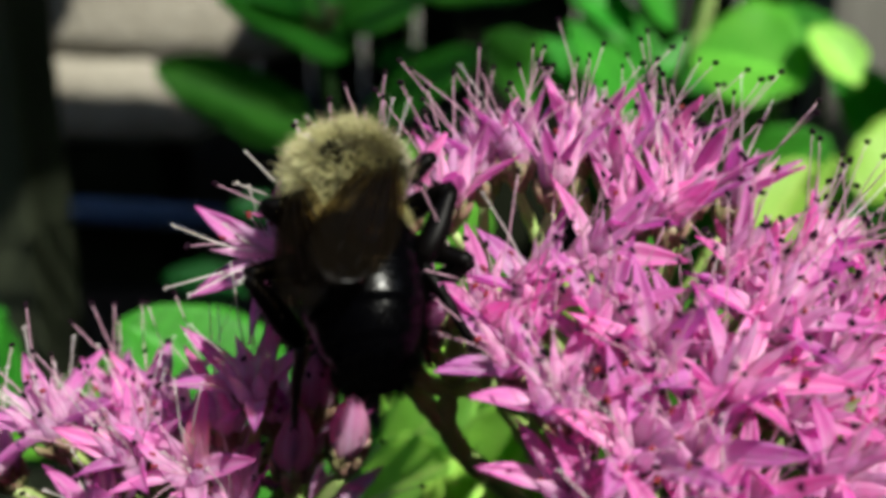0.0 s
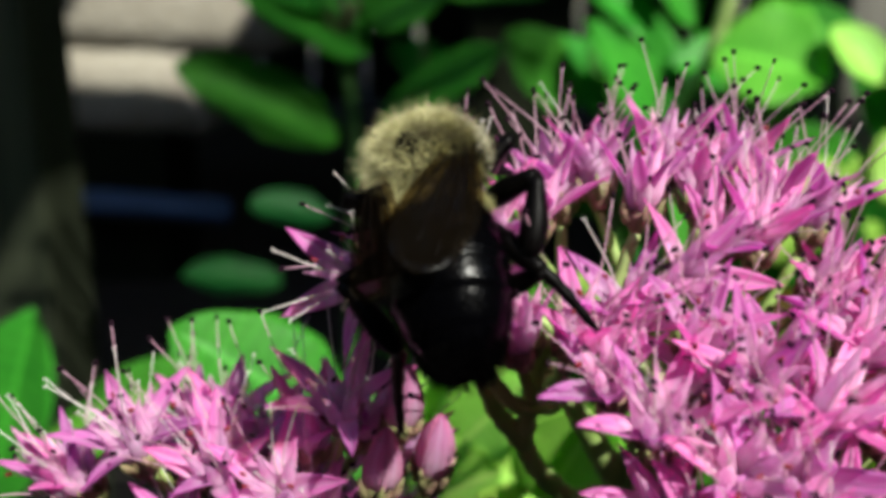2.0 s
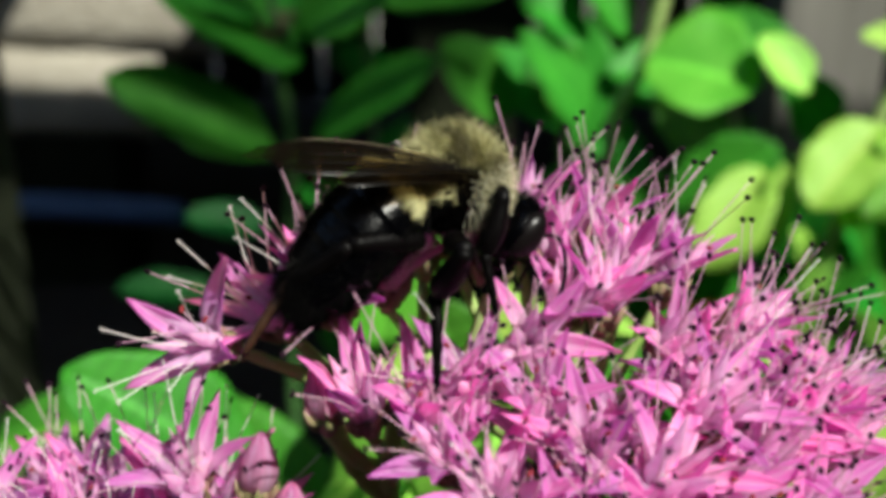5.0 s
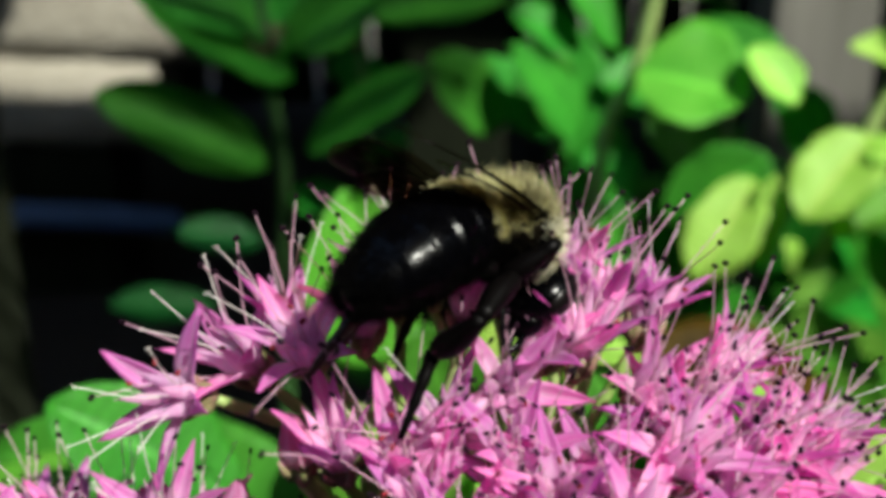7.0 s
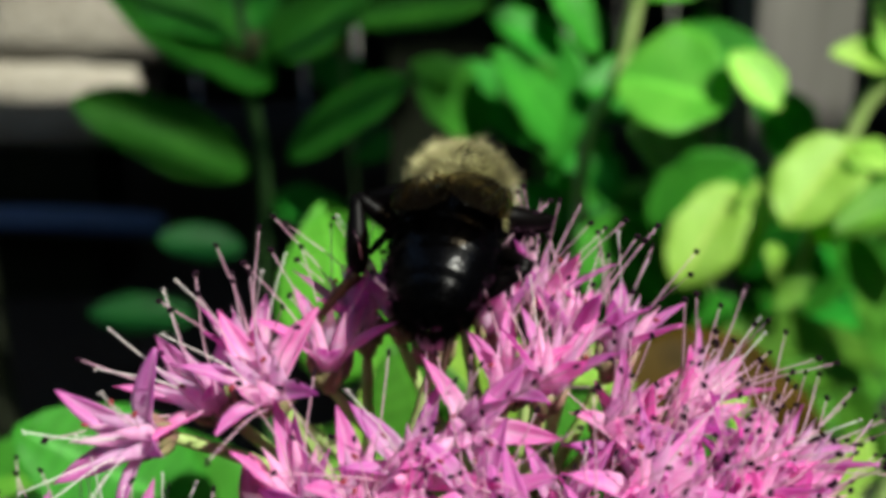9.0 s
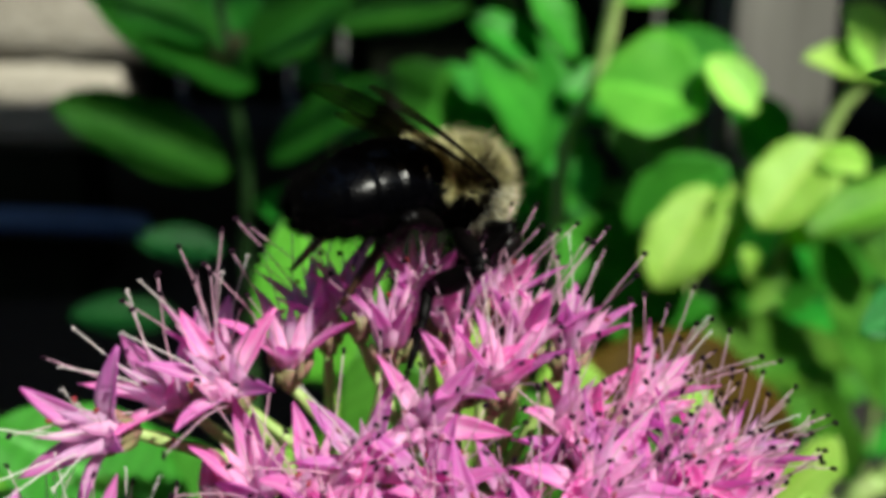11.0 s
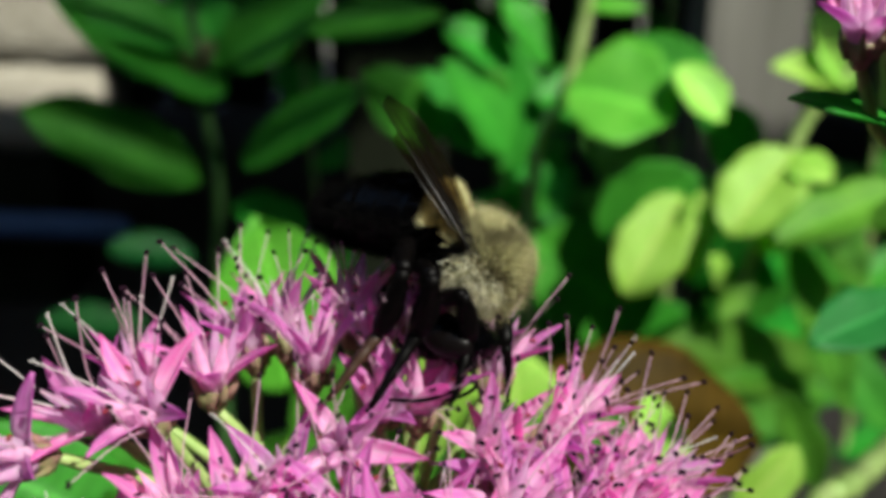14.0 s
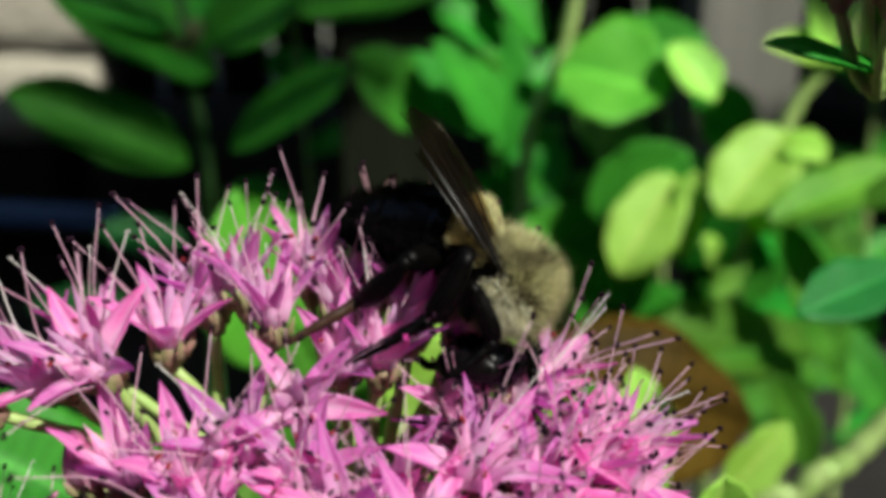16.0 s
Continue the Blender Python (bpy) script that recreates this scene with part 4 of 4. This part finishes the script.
        v, f = tube(bent([(0, 0, 0), (b / 2, 0, -0.0002), (b, 0, 0)], 4), [r * k for k in (0.7, 0.8, 0.95, 1.1, 1.25, 1.3, 1.3, 1.15, 0.7)], 8)
        tibia = mesh_from("tibia", v, f, [LEG])
        v, f = tube(bent([(0, 0, 0), (c / 2, 0.0002, 0), (c, 0, 0)], 6), [r * (0.72 - 0.38 * i / 12) * (1 + 0.2 * (i % 3 == 1)) for i in range(13)], 7)
        for s in (-1, 1):
            tube([(c, 0, 0), (c + 0.0004, 0.0002 * s, 0.0001), (c + 0.0005, 0.0003 * s, -0.0002)], [r * 0.2, r * 0.15, r * 0.05], 5, v, f)
        foot = mesh_from("foot", v, f, [{"front": LEG, "middle": LEG, "hind": FOOT_ORANGE}[pair]])
        coats = []
        for size in (a, b):
            v, f = [], []
            for _ in range(120):
                q = Vector((size * rnd.uniform(0.06, 0.98), 0, 0))
                t = rnd.uniform(0, 2 * math.pi)
                d = Vector((0, math.cos(t), math.sin(t)))
                base, tip = q + d * r * 0.8, q + d * (r + rnd.uniform(0.0002, 0.0007)) + Vector((0.0005, 0, 0))
                n = Vector((0.00004, 0, 0))
                i = len(v)
                v.extend([tuple(base - n), tuple(base + n), tuple(base + d.cross(n)), tuple(tip)])
                f.extend([(i, i + 1, i + 3), (i + 1, i + 2, i + 3), (i + 2, i, i + 3)])
            coats.append((v, f))
        # the tibia's bristles belong to its own mesh
        bristles = mesh_from("leg_hair", *coats[0], [HAIR_BLACK], smooth=False)
        bristles_low = mesh_from("tibia_hair", *coats[1], [HAIR_BLACK], smooth=False)
        for side in ("l", "r"):
            leg = part("leg", femur, bee, label="hairy black leg")
            tagged(part("leg_hair", bristles, leg), kind="stuff")
            moving[pair + "_" + side] = [leg, part("tibia", tibia, leg), tagged(part("tibia_hair", bristles_low, leg), kind="stuff"), part("foot", foot, leg, label="thin brown bristly foot" if pair != "front" else "")]
    return bee, moving


build_ground()
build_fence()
build_enclosure()
build_background_plants()
build_flower_heads()
BEE, MOVERS = build_bee()
build_stone_wall()


def wing_pose(side, kind, spread, lift, roll):
    """A wing's pose in the bee's space: spread degrees out from straight back, lift degrees above the back."""
    s = 1 if side == "l" else -1
    x = 0.0054 if kind == "fore" else 0.0044
    z = 0.0012 if kind == "fore" else 0.0009
    return pose(x, 0.0037 * s, z) @ pose(0, 0, 0, 0, 0, 180 - s * spread) @ pose(0, 0, 0, 0, -lift, 0) @ pose(0, 0, 0, roll * s, 0, 0)


def motions():
    steps = [
        (0, pose(-0.0064, 0.0623, 0.4360, -17, -41, 101)),
        (0.5, pose(-0.0070, 0.0618, 0.4365, -18, -41, 99)),
        (1, pose(-0.0087, 0.0633, 0.4373, -34, -40, 108)),
        (1.5, pose(-0.0083, 0.0635, 0.4375, -29, -40, 102)),
        (2, pose(-0.0077, 0.0627, 0.4385, -26, -40, 99)),
        (2.5, pose(-0.0075, 0.0633, 0.4397, -25, -43, 94)),
        (3, pose(-0.0072, 0.0659, 0.4399, -25, -45, 89)),
        (3.5, pose(-0.0059, 0.0685, 0.4409, -13, -47, 60)),
        (4, pose(-0.0028, 0.0685, 0.4438, 2, -27, 25)),
        (4.5, pose(0.0001, 0.0680, 0.4435, 1, -9, 13)),
        (4.7, pose(0.0007, 0.0679, 0.4438, 0, -8, 15)),
        (6.8, pose(0.0087, 0.0669, 0.4465, -8, 13, 42)),
        (7, pose(0.0086, 0.0668, 0.4460, -9, 15, 42)),
        (7.5, pose(0.0087, 0.0676, 0.4454, -7, 11, 41)),
        (8, pose(0.0094, 0.0679, 0.4463, -6, -0, 38)),
        (8.5, pose(0.0114, 0.0752, 0.4489, 2, -20, 78)),
        (9, pose(0.0112, 0.0761, 0.4477, 8, -6, 79)),
        (9.2, pose(0.0115, 0.0761, 0.4479, 8, -7, 79)),
        (11.3, pose(0.0122, 0.0752, 0.4508, 5, 15, 33)),
        (11.5, pose(0.0120, 0.0752, 0.4505, 4, 15, 33)),
        (12, pose(0.0151, 0.0761, 0.4497, 2, 28, 19)),
        (12.5, pose(0.0195, 0.0760, 0.4474, -6, 32, 4)),
        (13, pose(0.0201, 0.0762, 0.4467, -8, 30, 1)),
        (13.5, pose(0.0185, 0.0767, 0.4475, -9, 38, -16)),
        (14, pose(0.0208, 0.0738, 0.4492, -31, 45, -51)),
        (14.5, pose(0.0223, 0.0731, 0.4484, -31, 44, -50)),
        (15, pose(0.0227, 0.0719, 0.4473, -37, 50, -57)),
        (15.5, pose(0.0255, 0.0730, 0.4463, -34, 50, -54)),
        (16, pose(0.0259, 0.0721, 0.4440, -31, 48, -52)),
    ]
    walk(BEE, steps)
    # how far the abdomen hangs below the line of the back, in degrees
    droop = [(0, 5), (0.5, 5), (1, 5), (1.5, 5), (2, 5), (2.5, 6), (3, 8), (3.5, 14), (4, 24), (4.5, 28), (4.7, 28), (6.8, 20), (7, 20), (7.5, 20), (8, 20), (8.5, 15), (9, 18), (9.2, 18), (11.3, 10), (11.5, 10), (12, 10), (12.5, 10), (13, 10), (13.5, 25), (14, 40), (14.5, 40), (15, 40), (15.5, 40), (16, 40)]
    walk(MOVERS["abdomen"], [(t, pose(0.0006, 0, 0, 0, -a, 0)) for t, a in droop])
    # where the feet stand, in the bee's space and mm, while they are in clear view; else they reach down to the flowers
    toes = {
        "middle_r": [(0, -8.3, -6.5, -4.9), (0.5, -7.7, -6.4, -5.0), (1, -9.1, -8.8, -7.0), (1.5, -8.0, -8.6, -7.0), (2, -8.0, -8.4, -7.0), (2.5, -8.4, -8.8, -7.5), (3, -9.4, -8.3, -8.2), (3.5, -7.1, -8.2, -10.8), (4, -3.0, -8.5, -12.7), (4.5, 0.4, -7.5, -12.0), (4.7, -0.3, -7.2, -12.1), (6.8, -3.7, 1.1, -15.3), (7, -3.4, 1.8, -15.4), (7.5, -4.7, 1.0, -14.9), (8, -8.2, 0.3, -14.2), (8.5, 0.4, -7.4, -6.7), (9, -1.4, -5.8, -7.0), (9.2, -1.5, -5.6, -7.1), (11.3, -0.8, -5.1, -14.8), (11.5, -1.0, -5.1, -14.9), (12, -0.0, -4.7, -15.4), (12.5, -2.4, -3.8, -15.2), (13, -3.6, -4.0, -14.9), (13.5, 2.3, -7.1, -13.9), (14, 10.3, -6.1, -11.3), (14.5, 9.0, -5.9, -9.0), (15, 8.0, -6.0, -7.1), (15.5, 7.0, -6.3, -10.5), (16, 4.6, -7.0, -9.8)],
        "hind_r": [(0, -5.8, -2.7, -11.4), (0.5, -5.6, -2.2, -11.5), (1, -6.8, -0.2, -12.0), (1.5, -6.0, -0.5, -12.2), (2, -6.0, -0.4, -12.2), (2.5, -6.7, -0.3, -12.3), (3, -7.9, 0.3, -11.0), (3.5, -8.2, -1.4, -11.0), (4, -15.4, 0.3, -5.9), (4.5, -14.0, -1.9, -8.4), (4.7, -14.0, -1.3, -8.7), (6.8, -8.4, 5.9, -11.1), (7, -8.1, 6.5, -11.2), (7.5, -9.6, 6.0, -10.6), (8, -12.7, 5.7, -7.4), (8.5, -11.5, 0.1, -11.5), (9, -7.7, -1.1, -11.1), (9.2, -7.8, -1.1, -11.1), (11.3, -4.8, 0.3, -10.9), (11.5, -5.0, 0.3, -10.9), (12, -4.7, -0.8, -11.2), (12.5, -8.8, -0.9, -11.3), (13, -10.4, -1.3, -10.9), (13.5, -6.4, -5.7, -11.7), (14, 8.0, -6.4, -13.9), (14.5, 6.1, -7.1, -14.7), (15, 6.0, -7.2, -13.7), (15.5, 3.3, -7.5, -15.2), (16, 1.0, -8.3, -14.7)],
        "hind_l": [(0, -9.9, 7.5, -8.6), (0.5, -9.9, 7.6, -8.4), (1, -9.9, 8.4, -7.2), (1.5, -9.9, 7.6, -7.9), (2, -11.1, 7.2, -8.7), (2.5, -12.0, 6.8, -8.4), (3, -13.2, 7.2, -7.4), (3.5, -11.4, 8.8, -3.5), (8.5, -7.0, 11.3, -9.9), (9, -4.1, 10.2, -10.7), (9.2, -4.2, 10.1, -10.8)],
        "middle_l": [(0, 4.5, 6.8, -1.5), (0.5, 4.2, 6.5, -1.3), (1, 4.5, 7.4, -0.3), (1.5, 3.8, 7.6, -0.6), (2, 2.3, 7.5, -1.6), (2.5, 1.8, 7.3, -1.5), (3, 1.1, 8.6, -0.4), (8.5, -1.7, 7.6, -6.6), (9, 0.1, 7.4, -6.0), (9.2, 0.1, 7.3, -6.2)],
        "front_r": [(4, 2.9, -5.7, -6.6), (4.5, 5.3, -6.0, -7.5), (4.7, 4.9, -6.0, -7.6), (6.8, 1.6, -3.1, -7.5), (7, 1.8, -2.8, -7.4), (7.5, 1.0, -2.9, -7.1), (8, -1.1, -2.8, -7.8), (11.3, 2.3, -5.4, -9.7), (11.5, 2.2, -5.5, -9.8), (12, 4.6, -5.4, -8.4), (12.5, 4.5, -4.4, -7.5), (13, 4.2, -4.5, -10.1), (13.5, 8.4, -5.4, -8.9), (14, 12.8, -3.0, -6.5), (14.5, 10.2, -4.0, -7.1), (15, 10.8, -3.7, -5.8), (15.5, 11.7, -3.7, -5.9), (16, 8.8, -4.7, -6.2)],
    }
    for pair, hip, rest, sizes, _ in LEGS:
        for s, side in ((1, "l"), (-1, "r")):
            known = {t: Vector(p) * 0.001 for t, *p in toes.get(pair + "_" + side, [])}
            h = Vector((hip[0], hip[1] * s, hip[2]))
            off = Vector((rest[0], rest[1] * s, rest[2])) - h
            rows = []
            for t, m in steps:
                down = pose(0, 0, 0, 0, 0.6 * math.degrees(math.asin(m[2][0])), 5 * math.sin(1.7 * t + 2 * s)) @ off
                rows.append((t, *bend_leg(h, known.get(t, h + down), s, sizes)))
            thigh, shin, nap, foot = MOVERS[pair + "_" + side]
            for ob, k in ((thigh, 1), (shin, 2), (nap, 2), (foot, 3)):
                walk(ob, [(row[0], row[k]) for row in rows])
    wings = [(0.0, -9, -15, 19), (0.5, -9, -15, 19), (1.5, -8, -13, 19), (2.0, -7, -13, 19), (2.5, -3, -19, 20), (3.0, 2, -24, 20), (3.5, 4, -18, 20), (4.0, 2, -6, 15), (4.5, 2, 0, 11), (6.8, -3, -3, 12), (8.0, -3, -3, 10), (8.5, -9, -9, 8), (9.2, -9, -9, 8), (11.3, 0, 0, 18), (12.5, 0, 0, 23), (13.0, 0, 0, 23), (13.5, -2, -4, 10), (14.0, 0, 0, 0), (16.0, 2, 2, -2)]
    for kind, extra in (("fore", 0), ("hind", 3)):
        walk(MOVERS[kind + "wing_l"], [(t, wing_pose("l", kind, a + extra, c - extra * 0.6, 22 if t < 10 else 16)) for t, a, b, c in wings])
        walk(MOVERS[kind + "wing_r"], [(t, wing_pose("r", kind, b + extra, c + 3 - extra * 0.6, 22 if t < 10 else 16)) for t, a, b, c in wings])


motions()
